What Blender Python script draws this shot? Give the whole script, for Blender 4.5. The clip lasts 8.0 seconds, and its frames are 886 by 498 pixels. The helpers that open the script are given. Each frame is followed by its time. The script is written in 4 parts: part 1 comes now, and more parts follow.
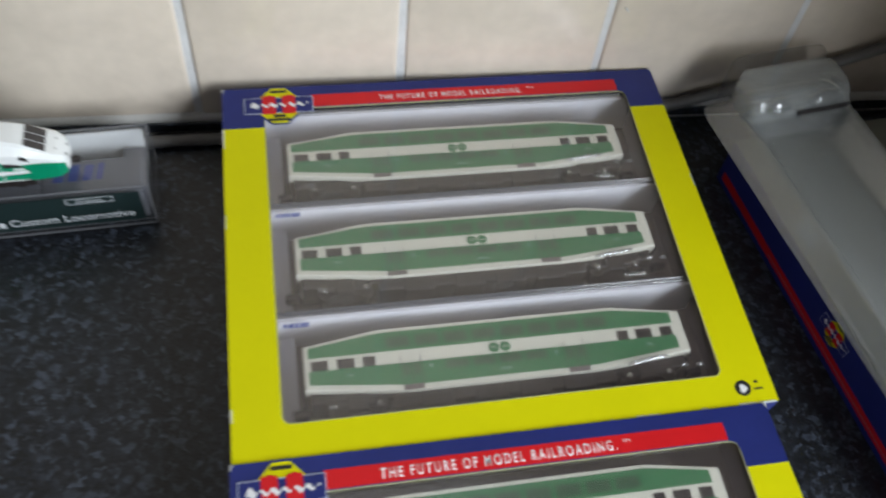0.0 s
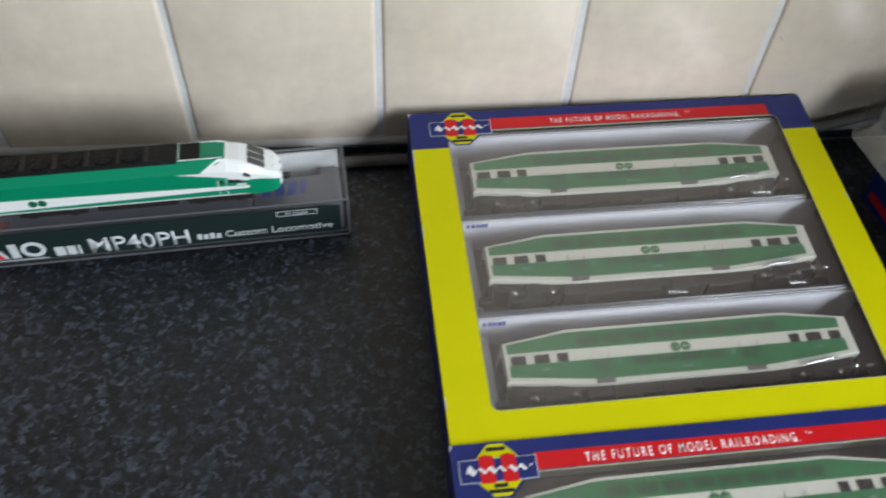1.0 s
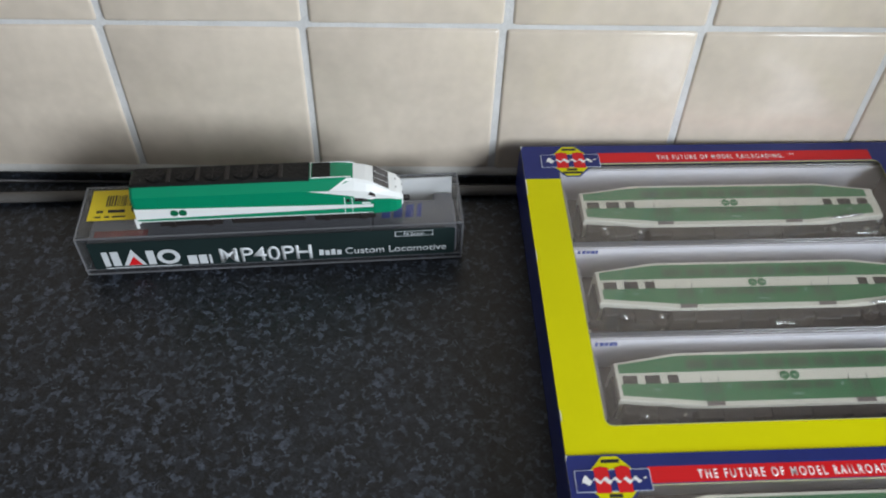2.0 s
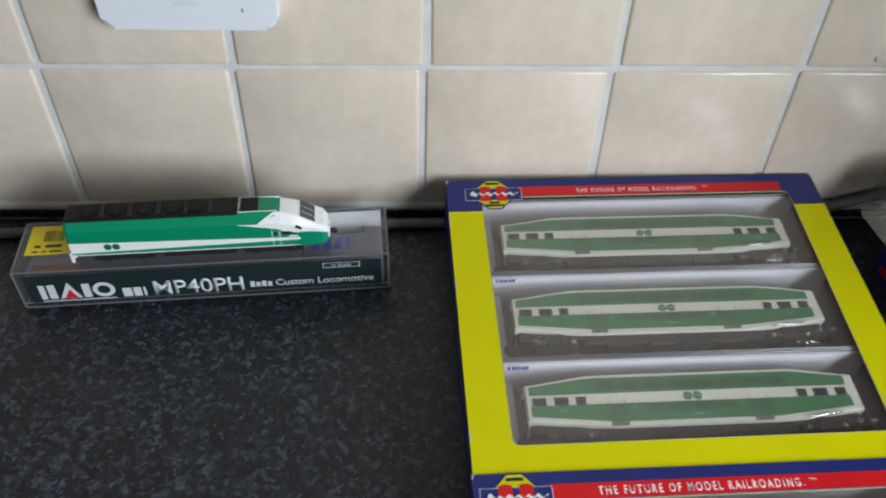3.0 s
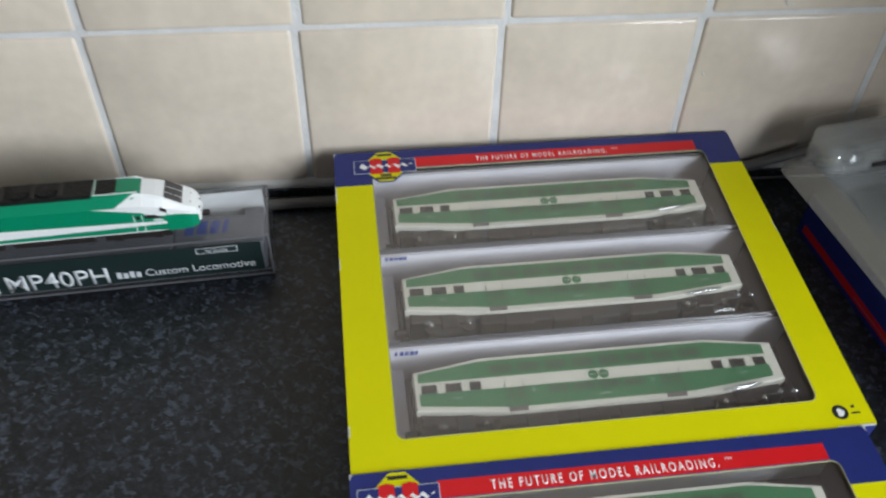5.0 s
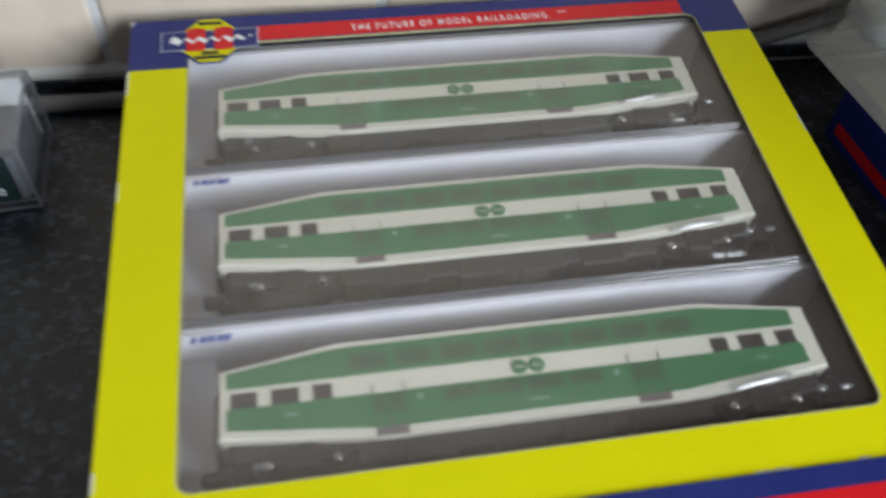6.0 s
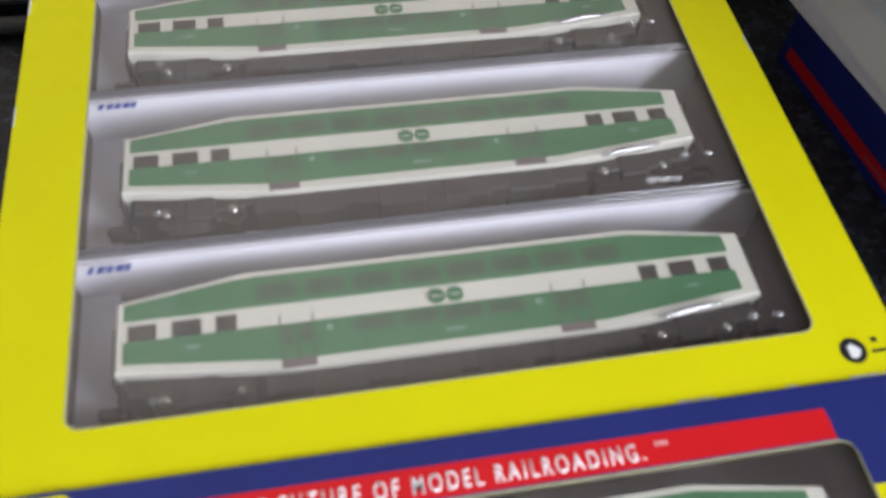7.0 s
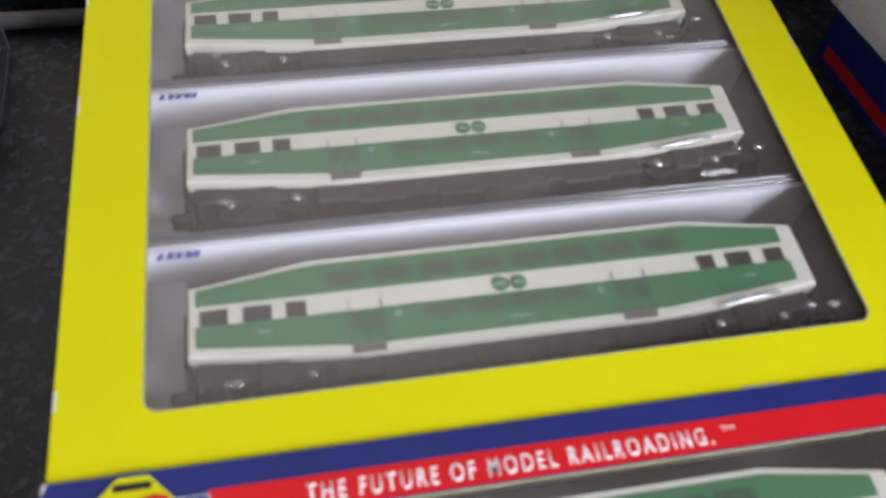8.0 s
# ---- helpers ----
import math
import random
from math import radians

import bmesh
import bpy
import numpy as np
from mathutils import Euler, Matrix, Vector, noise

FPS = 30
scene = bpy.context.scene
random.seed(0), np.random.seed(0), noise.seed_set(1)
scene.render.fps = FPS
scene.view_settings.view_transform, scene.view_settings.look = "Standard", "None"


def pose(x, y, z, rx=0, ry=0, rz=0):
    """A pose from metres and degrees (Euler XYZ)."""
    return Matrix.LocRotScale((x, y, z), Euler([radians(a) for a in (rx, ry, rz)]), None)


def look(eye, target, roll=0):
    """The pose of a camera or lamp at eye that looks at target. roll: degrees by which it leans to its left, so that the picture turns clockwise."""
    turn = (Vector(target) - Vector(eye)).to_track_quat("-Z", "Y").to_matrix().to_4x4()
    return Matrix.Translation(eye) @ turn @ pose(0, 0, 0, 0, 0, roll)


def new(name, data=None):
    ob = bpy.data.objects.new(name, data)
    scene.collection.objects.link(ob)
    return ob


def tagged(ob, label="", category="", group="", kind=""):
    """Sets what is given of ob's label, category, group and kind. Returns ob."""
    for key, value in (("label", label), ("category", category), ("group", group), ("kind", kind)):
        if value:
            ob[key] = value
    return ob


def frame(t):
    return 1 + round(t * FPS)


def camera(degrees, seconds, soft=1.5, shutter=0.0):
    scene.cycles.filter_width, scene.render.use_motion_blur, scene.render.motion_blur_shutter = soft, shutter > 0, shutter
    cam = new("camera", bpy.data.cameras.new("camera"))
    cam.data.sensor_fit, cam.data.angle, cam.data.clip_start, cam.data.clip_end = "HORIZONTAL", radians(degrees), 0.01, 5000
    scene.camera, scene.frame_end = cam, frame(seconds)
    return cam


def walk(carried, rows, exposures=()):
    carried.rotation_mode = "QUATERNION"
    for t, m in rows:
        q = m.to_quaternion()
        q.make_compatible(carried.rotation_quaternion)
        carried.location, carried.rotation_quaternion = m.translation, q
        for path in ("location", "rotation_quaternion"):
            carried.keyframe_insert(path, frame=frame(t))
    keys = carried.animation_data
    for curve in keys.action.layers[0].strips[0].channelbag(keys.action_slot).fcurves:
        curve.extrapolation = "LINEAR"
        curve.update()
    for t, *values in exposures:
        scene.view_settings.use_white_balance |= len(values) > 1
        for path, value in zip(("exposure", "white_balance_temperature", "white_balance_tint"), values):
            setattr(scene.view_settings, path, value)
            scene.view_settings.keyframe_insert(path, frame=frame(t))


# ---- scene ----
cam = camera(54.62, 8.0, soft=1.9, shutter=0.45)
# focused on the back of the worktop, so that things close to the lens are soft
cam.data.dof.use_dof, cam.data.dof.focus_distance, cam.data.dof.aperture_fstop = True, 0.50, 18.0
PATH = [
    (0, (0.05362, -0.31305, 0.33264), (0.19664, 0.25320, -0.47909), 8.44),
    (0.5, (0.02055, -0.33120, 0.35076), (0.12542, 0.26992, -0.44148), 5.03),
    (1, (-0.01061, -0.33795, 0.34904), (0.07387, 0.26992, -0.44049), 3.79),
    (1.5, (-0.03782, -0.36261, 0.34334), (0.00177, 0.29470, -0.40925), 1.80),
    (1.7, (-0.04580, -0.36010, 0.34600), (-0.02000, 0.30050, -0.40500), 1.95),
    (2.8, (-0.01793, -0.37989, 0.35909), (0.01933, 0.31437, -0.35966), 2.62),
    (3, (-0.00936, -0.38027, 0.36184), (0.03025, 0.31834, -0.35257), 2.19),
    (3.5, (-0.00047, -0.37516, 0.36661), (0.04779, 0.32204, -0.34865), 2.34),
    (4, (0.00404, -0.37129, 0.36022), (0.05393, 0.32659, -0.35425), 2.02),
    (4.2, (0.00893, -0.37264, 0.35841), (0.06375, 0.32500, -0.35593), 2.10),
    (5.3, (0.04100, -0.34100, 0.28850), (0.12500, 0.34300, -0.43500), 1.50),
    (5.5, (0.04779, -0.30144, 0.25581), (0.13534, 0.33807, -0.50798), 1.84),
    (5.7, (0.05858, -0.27997, 0.23795), (0.15714, 0.35763, -0.52609), 2.69),
    (6, (0.08039, -0.26337, 0.21932), (0.18856, 0.35904, -0.55586), 3.50),
    (6.5, (0.09858, -0.25699, 0.20818), (0.22409, 0.33161, -0.59044), 5.01),
    (7, (0.09959, -0.26378, 0.20611), (0.21775, 0.31294, -0.60224), 4.51),
    (7.5, (0.09398, -0.26905, 0.20641), (0.21536, 0.30987, -0.59989), 4.82),
    (8, (0.08052, -0.26662, 0.20565), (0.20950, 0.31311, -0.59888), 5.62),
]
walk(cam, [(t, look(eye, target, roll)) for t, eye, target, roll in PATH], exposures=[(0.0, 0.0, 6500, 10), (1.7, -0.03, 6500, 10), (3.0, -0.13, 6500, 10), (4.2, -0.13, 6500, 10), (5.5, 0.0, 6500, 10), (6.0, 0.08, 6500, 10), (6.5, 0.20, 6500, 14), (7.0, 0.26, 6500, 18), (8.0, 0.26, 6500, 18)])

# ---- light ----
WORLD = bpy.data.worlds.new("sky")
scene.world = WORLD
WORLD.use_nodes = True
_wn = WORLD.node_tree
_sky = _wn.nodes.new("ShaderNodeTexSky")
_sky.sky_type, _sky.sun_disc = "NISHITA", False
_sky.sun_elevation, _sky.sun_rotation = radians(38), radians(110)
_wn.links.new(_sky.outputs[0], _wn.nodes["Background"].inputs[0])
_wn.nodes["Background"].inputs[1].default_value = 0.12

# window of the kitchen, in the right-hand wall: its opening, and the sky's light through it
WIN_X, WIN_Y0, WIN_Y1, WIN_Z0, WIN_Z1 = 0.57, -1.50, -0.42, 0.08, 0.72
_l = bpy.data.lights.new("window_light", "AREA")
_l.shape, _l.size, _l.size_y, _l.energy, _l.color = "RECTANGLE", WIN_Y1 - WIN_Y0 - 0.1, WIN_Z1 - WIN_Z0 - 0.1, 26.5, (0.85, 0.93, 1.0)
new("window_light", _l).matrix_world = look((WIN_X + 0.09, (WIN_Y0 + WIN_Y1) / 2, (WIN_Z0 + WIN_Z1) / 2), (WIN_X - 1, (WIN_Y0 + WIN_Y1) / 2, (WIN_Z0 + WIN_Z1) / 2 - 0.15))


# ---- materials ----
def material(name, colour, rough=0.5, metal=0.0, vary=0.0, scale=40.0, bump=0.0, bump_scale=200.0, second=None, coat=0.0, spec=0.5, rand=0.0):
    """A principled surface: two scales of noise in its colour, fine relief, and a change from piece to piece."""
    m = bpy.data.materials.new(name)
    m.use_nodes = True
    t = m.node_tree
    n, l = t.nodes, t.links
    p = n["Principled BSDF"]
    p.inputs["Base Color"].default_value = (*colour, 1)
    p.inputs["Roughness"].default_value, p.inputs["Metallic"].default_value = rough, metal
    p.inputs["Coat Weight"].default_value, p.inputs["Coat Roughness"].default_value = coat, 0.12
    p.inputs["Specular IOR Level"].default_value = spec
    tc = n.new("ShaderNodeTexCoord")
    if vary or rand:
        a, b = n.new("ShaderNodeTexNoise"), n.new("ShaderNodeTexNoise")
        a.inputs["Scale"].default_value, b.inputs["Scale"].default_value = scale, scale * 9
        a.inputs["Detail"].default_value = b.inputs["Detail"].default_value = 4
        add = n.new("ShaderNodeMath")
        add.operation = "MULTIPLY_ADD"
        add.inputs[1].default_value = 0.35
        l.new(tc.outputs["Object"], a.inputs["Vector"])
        l.new(tc.outputs["Object"], b.inputs["Vector"])
        l.new(b.outputs["Fac"], add.inputs[0])
        l.new(a.outputs["Fac"], add.inputs[2])
        mix = n.new("ShaderNodeMix")
        mix.data_type = "RGBA"
        second = second or tuple(c * (1 - vary) for c in colour)
        mix.inputs["A"].default_value, mix.inputs["B"].default_value = (*second, 1), (*colour, 1)
        rng = n.new("ShaderNodeMapRange")
        rng.inputs["From Min"].default_value, rng.inputs["From Max"].default_value = 0.45, 0.9
        l.new(add.outputs[0], rng.inputs["Value"])
        l.new(rng.outputs["Result"], mix.inputs["Factor"])
        out = mix.outputs["Result"]
        if rand:
            info, hsv, mr = n.new("ShaderNodeObjectInfo"), n.new("ShaderNodeHueSaturation"), n.new("ShaderNodeMapRange")
            mr.inputs["To Min"].default_value, mr.inputs["To Max"].default_value = 1 - rand, 1 + rand
            l.new(info.outputs["Random"], mr.inputs["Value"])
            l.new(mr.outputs["Result"], hsv.inputs["Value"])
            l.new(out, hsv.inputs["Color"])
            out = hsv.outputs["Color"]
        l.new(out, p.inputs["Base Color"])
    if bump:
        c, bp = n.new("ShaderNodeTexNoise"), n.new("ShaderNodeBump")
        c.inputs["Scale"].default_value, c.inputs["Detail"].default_value = bump_scale, 3
        l.new(tc.outputs["Object"], c.inputs["Vector"])
        l.new(c.outputs["Fac"], bp.inputs["Height"])
        bp.inputs["Strength"].default_value, bp.inputs["Distance"].default_value = 1.0, bump
        l.new(bp.outputs["Normal"], p.inputs["Normal"])
    return m


def clear_plastic(name, tint, gloss_rough, ior=1.5, haze=0.0, haze_colour=(0.8, 0.8, 0.82), wave=0.0, wave_scale=20.0, through_share=0.5):
    """Thin clear plastic: light goes straight through, gloss by Fresnel, and a share of milky scatter."""
    m = bpy.data.materials.new(name)
    m.use_nodes = True
    t = m.node_tree
    n, l = t.nodes, t.links
    n.remove(n["Principled BSDF"])
    tr, gl, mix, fr = n.new("ShaderNodeBsdfTransparent"), n.new("ShaderNodeBsdfGlossy"), n.new("ShaderNodeMixShader"), n.new("ShaderNodeLayerWeight")
    tr.inputs[0].default_value = (*tint, 1)
    gl.inputs["Roughness"].default_value = gloss_rough
    gl.inputs["Color"].default_value = (1, 1, 1, 1)
    # Schlick's curve, the same from both faces of the sheet
    fr.inputs["Blend"].default_value = 0.5
    power, curve = n.new("ShaderNodeMath"), n.new("ShaderNodeMath")
    power.operation, power.inputs[1].default_value = "POWER", 5.0
    f0 = ((ior - 1) / (ior + 1)) ** 2
    curve.operation, curve.inputs[1].default_value, curve.inputs[2].default_value = "MULTIPLY_ADD", 1 - f0, f0
    l.new(fr.outputs["Facing"], power.inputs[0])
    l.new(power.outputs[0], curve.inputs[0])
    body = tr.outputs[0]
    if haze:
        df, tl, m2, m3 = n.new("ShaderNodeBsdfDiffuse"), n.new("ShaderNodeBsdfTranslucent"), n.new("ShaderNodeMixShader"), n.new("ShaderNodeMixShader")
        df.inputs[0].default_value = tl.inputs[0].default_value = (*haze_colour, 1)
        l.new(df.outputs[0], m2.inputs[1])
        l.new(tl.outputs[0], m2.inputs[2])
        m2.inputs[0].default_value, m3.inputs[0].default_value = through_share, haze
        l.new(body, m3.inputs[1])
        l.new(m2.outputs[0], m3.inputs[2])
        body = m3.outputs[0]
    if wave:
        tc, no, bp = n.new("ShaderNodeTexCoord"), n.new("ShaderNodeTexNoise"), n.new("ShaderNodeBump")
        no.inputs["Scale"].default_value = wave_scale
        l.new(tc.outputs["Object"], no.inputs["Vector"])
        l.new(no.outputs["Fac"], bp.inputs["Height"])
        bp.inputs["Distance"].default_value = wave
        l.new(bp.outputs[0], gl.inputs["Normal"])
    l.new(curve.outputs[0], mix.inputs[0])
    l.new(body, mix.inputs[1])
    l.new(gl.outputs[0], mix.inputs[2])
    l.new(mix.outputs[0], n["Material Output"].inputs["Surface"])
    return m


def worktop_material():
    """Dark laminate with a dense pattern of slate-grey flecks, a few millimetres each."""
    m = bpy.data.materials.new("speckled_laminate")
    m.use_nodes = True
    t = m.node_tree
    n, l = t.nodes, t.links
    p = n["Principled BSDF"]
    tc = n.new("ShaderNodeTexCoord")
    warp = n.new("ShaderNodeTexNoise")
    warp.inputs["Scale"].default_value, warp.inputs["Detail"].default_value = 260, 3
    l.new(tc.outputs["Object"], warp.inputs["Vector"])
    va, vb = n.new("ShaderNodeTexVoronoi"), n.new("ShaderNodeTexNoise")
    va.inputs["Scale"].default_value = 440
    vb.inputs["Scale"].default_value, vb.inputs["Detail"].default_value, vb.inputs["Roughness"].default_value = 330, 5, 0.65
    off = n.new("ShaderNodeVectorMath")
    off.operation = "MULTIPLY_ADD"
    off.inputs[1].default_value = (0.010, 0.010, 0.0)
    l.new(warp.outputs["Color"], off.inputs[0])
    l.new(tc.outputs["Object"], off.inputs[2])
    l.new(off.outputs[0], va.inputs["Vector"])
    l.new(tc.outputs["Object"], vb.inputs["Vector"])
    sep = n.new("ShaderNodeSeparateColor")
    l.new(va.outputs["Color"], sep.inputs[0])
    r1 = n.new("ShaderNodeValToRGB")
    r1.color_ramp.elements[0].position, r1.color_ramp.elements[0].color = 0.15, (0.006, 0.007, 0.009, 1)
    r1.color_ramp.elements[1].position, r1.color_ramp.elements[1].color = 1.0, (0.078, 0.094, 0.128, 1)
    e = r1.color_ramp.elements.new(0.7)
    e.color = (0.0205, 0.025, 0.034, 1)
    l.new(sep.outputs[0], r1.inputs[0])
    r2 = n.new("ShaderNodeValToRGB")
    r2.color_ramp.elements[0].position, r2.color_ramp.elements[0].color = 0.36, (0.3, 0.3, 0.3, 1)
    r2.color_ramp.elements[1].position, r2.color_ramp.elements[1].color = 0.62, (1, 1, 1, 1)
    l.new(vb.outputs["Fac"], r2.inputs[0])
    mx = n.new("ShaderNodeMix")
    mx.data_type, mx.blend_type = "RGBA", "MULTIPLY"
    mx.inputs["Factor"].default_value = 1
    l.new(r1.outputs[0], mx.inputs["A"])
    l.new(r2.outputs[0], mx.inputs["B"])
    l.new(mx.outputs["Result"], p.inputs["Base Color"])
    p.inputs["Roughness"].default_value = 0.42
    bp, fine = n.new("ShaderNodeBump"), n.new("ShaderNodeTexNoise")
    fine.inputs["Scale"].default_value = 900
    l.new(tc.outputs["Object"], fine.inputs["Vector"])
    l.new(fine.outputs["Fac"], bp.inputs["Height"])
    bp.inputs["Distance"].default_value = 0.0002
    l.new(bp.outputs[0], p.inputs["Normal"])
    return m


TILE = material("cream_glaze", (0.74, 0.64, 0.535), 0.22, vary=0.2, scale=14, bump=0.0022, bump_scale=22, rand=0.035)
GROUT = material("pale_grout", (0.66, 0.65, 0.645), 0.8, vary=0.15, scale=60, bump=0.0004, bump_scale=500)
SEALANT = material("white_sealant", (0.62, 0.60, 0.57), 0.6, vary=0.2, scale=60)
PLASTER = material("beige_plaster", (0.34, 0.32, 0.30), 0.9, vary=0.06, scale=3, bump=0.0005)
FLOORING = material("brown_flooring", (0.22, 0.16, 0.11), 0.5, vary=0.3, scale=6)
LAMINATE = worktop_material()
WOOD = material("pale_cupboard", (0.55, 0.5, 0.42), 0.5, vary=0.1, scale=8)
YELLOW = material("yellow_print", (0.67, 0.635, 0.0), 0.5, vary=0.04, scale=30, bump=0.00012, bump_scale=60, spec=0.15)
NAVY = material("navy_print", (0.020, 0.030, 0.17), 0.38, vary=0.2, scale=40, bump=0.0001, bump_scale=80, spec=0.3)
RED = material("red_print", (0.66, 0.012, 0.016), 0.38, vary=0.08, scale=40, spec=0.3)
WHITE = material("white_print", (0.82, 0.82, 0.82), 0.5, vary=0.05, scale=60)
PALE_BLUE = material("pale_blue_print", (0.66, 0.72, 0.85), 0.5, vary=0.05, scale=60)
BLACK_INK = material("black_ink", (0.012, 0.012, 0.012), 0.5, vary=0.2)
FAINT = material("faint_green_print", (0.20, 0.34, 0.26), 0.5, vary=0.1)
CARD_EDGE = material("raw_card", (0.62, 0.62, 0.58), 0.85, vary=0.2, scale=300)
CUT_EDGE = material("cut_card", (0.42, 0.40, 0.22), 0.85, vary=0.3, scale=200)
LABEL_WHITE = material("grey_white_print", (0.58, 0.60, 0.62), 0.5, vary=0.06, scale=80)
# brownish haze paints in the veil of the room reflected in the film
FILM = clear_plastic("window_film", (0.985, 0.985, 0.98), 0.06, 1.5, haze=0.055, haze_colour=(0.78, 0.64, 0.60), wave=0.001, wave_scale=22)
CASE_CLEAR = clear_plastic("clear_polystyrene", (0.90, 0.91, 0.92), 0.05, 1.5, haze=0.03, haze_colour=(0.7, 0.7, 0.72))
CASE_EDGE = clear_plastic("polystyrene_edge", (0.62, 0.63, 0.65), 0.15, 1.5, haze=0.35, haze_colour=(0.5, 0.5, 0.53))
# the lid's warm haze adds to that painted reflection
LID_CLEAR = clear_plastic("case_lid_plastic", (0.98, 0.98, 0.98), 0.05, 1.46, haze=0.02, haze_colour=(0.74, 0.64, 0.62))
FROST = clear_plastic("frosted_plastic", (0.86, 0.87, 0.87), 0.12, 1.7, haze=0.18, haze_colour=(0.86, 0.88, 0.87), wave=0.0006, wave_scale=40, through_share=0.15)
LUG = clear_plastic("glossy_plastic", (0.80, 0.81, 0.82), 0.06, 2.2, haze=0.12, haze_colour=(0.84, 0.86, 0.87))
LINER = material("pale_grey_liner", (0.72, 0.72, 0.79), 0.45, vary=0.08, scale=30)
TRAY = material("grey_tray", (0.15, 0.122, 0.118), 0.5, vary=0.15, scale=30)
CREAM = material("cream_car_paint", (0.66, 0.645, 0.565), 0.4, vary=0.05, scale=60)
GREEN = material("green_car_paint", (0.032, 0.172, 0.066), 0.4, vary=0.1, scale=60)
TINTED = material("green_tinted_pane", (0.034, 0.100, 0.048), 0.3, vary=0.2, scale=60)
DARK_PANE = material("smoked_pane", (0.035, 0.03, 0.03), 0.2, vary=0.2, scale=60)
UNDER = material("black_underframe", (0.018, 0.0135, 0.0125), 0.55, vary=0.3, scale=200, bump=0.0003, bump_scale=700)
STEEL = material("wheel_steel", (0.62, 0.61, 0.59), 0.16, 1.0, vary=0.2, scale=200)
LOCO_GREEN = material("bright_green_paint", (0.0, 0.235, 0.115), 0.35, vary=0.06, scale=60, coat=0.1)
LOCO_WHITE = material("white_paint", (0.80, 0.81, 0.80), 0.4, vary=0.04, scale=60)
ROOF_BLACK = material("black_roof", (0.006, 0.006, 0.006), 0.5, spec=0.3, vary=0.3, scale=120, bump=0.0004, bump_scale=500)
LABEL_DARK = material("dark_green_label", (0.010, 0.022, 0.022), 0.45, vary=0.15, scale=60)
STICKER = material("yellow_sticker", (0.80, 0.62, 0.02), 0.6, vary=0.08, scale=80)
BLUE_INK = material("blue_ink", (0.06, 0.09, 0.34), 0.6, vary=0.2, scale=300)
SOCKET = material("white_moulding", (0.74, 0.77, 0.82), 0.35, vary=0.03, scale=30)
SHUTTER = material("ivory_moulding", (0.66, 0.64, 0.52), 0.45, vary=0.05, scale=60)
CABLE = material("grey_flex", (0.13, 0.122, 0.115), 0.55, vary=0.15, scale=60, bump=0.0003, bump_scale=200)
FRAME_WHITE = material("white_frame", (0.8, 0.8, 0.8), 0.4, vary=0.04)
PANE = clear_plastic("window_glass", (0.98, 0.98, 0.98), 0.01, 1.5)


# ---- building helpers ----
def finish(bm, smooth=False):
    bmesh.ops.recalc_face_normals(bm, faces=bm.faces)
    if smooth:
        for f in bm.faces:
            f.smooth = True
    return bm


def part(name, bm, mat, parent=None, label="", m=None, smooth=False):
    """Links a bmesh as one mesh object, under a thing or a part."""
    me = bpy.data.meshes.new(name)
    finish(bm, smooth).to_mesh(me)
    bm.free()
    me.materials.append(mat)
    ob = new(name, me)
    ob.parent = parent
    if m is not None:
        ob.matrix_basis = m
    return tagged(ob, label)


def thing(name, m, label, category, group="", kind=""):
    ob = new(name)
    ob.empty_display_size = 0.01
    ob.matrix_basis = m
    return tagged(ob, label, category, group, kind)


def slab(x0, x1, y0, y1, z0, z1, bevel=0.0, bm=None, seg=1):
    """A block, its edges rounded."""
    tmp = bmesh.new()
    bmesh.ops.create_cube(tmp, size=1.0, matrix=Matrix.Translation(((x0 + x1) / 2, (y0 + y1) / 2, (z0 + z1) / 2)) @ Matrix.Diagonal((x1 - x0, y1 - y0, z1 - z0, 1)))
    if bevel:
        bmesh.ops.bevel(tmp, geom=tmp.edges[:], offset=bevel, segments=seg, affect="EDGES", profile=0.5)
    if bm is None:
        return tmp
    me = bpy.data.meshes.new("tmp")
    tmp.to_mesh(me)
    tmp.free()
    bm.from_mesh(me)
    bpy.data.meshes.remove(me)
    return bm


def prism(points, z0, z1, bm=None, bevel=0.0):
    """A flat outline in x and y, drawn up from z0 to z1."""
    bm = bm or bmesh.new()
    low, high = [bm.verts.new((x, y, z0)) for x, y in points], [bm.verts.new((x, y, z1)) for x, y in points]
    k = len(points)
    faces = [bm.faces.new(low[::-1]), bm.faces.new(high)]
    for i in range(k):
        faces.append(bm.faces.new((low[i], low[(i + 1) % k], high[(i + 1) % k], high[i])))
    if bevel:
        bmesh.ops.bevel(bm, geom=list({e for e in faces[1].edges}), offset=bevel, segments=2, affect="EDGES", profile=0.5)
    return bm


def rounded(x0, x1, y0, y1, r, k=5):
    """The outline of a rectangle with round corners, anticlockwise."""
    out = []
    for cx, cy, a in ((x1 - r, y1 - r, 0), (x0 + r, y1 - r, 90), (x0 + r, y0 + r, 180), (x1 - r, y0 + r, 270)):
        out += [(cx + r * math.cos(radians(a + 90 * i / k)), cy + r * math.sin(radians(a + 90 * i / k))) for i in range(k + 1)]
    return out


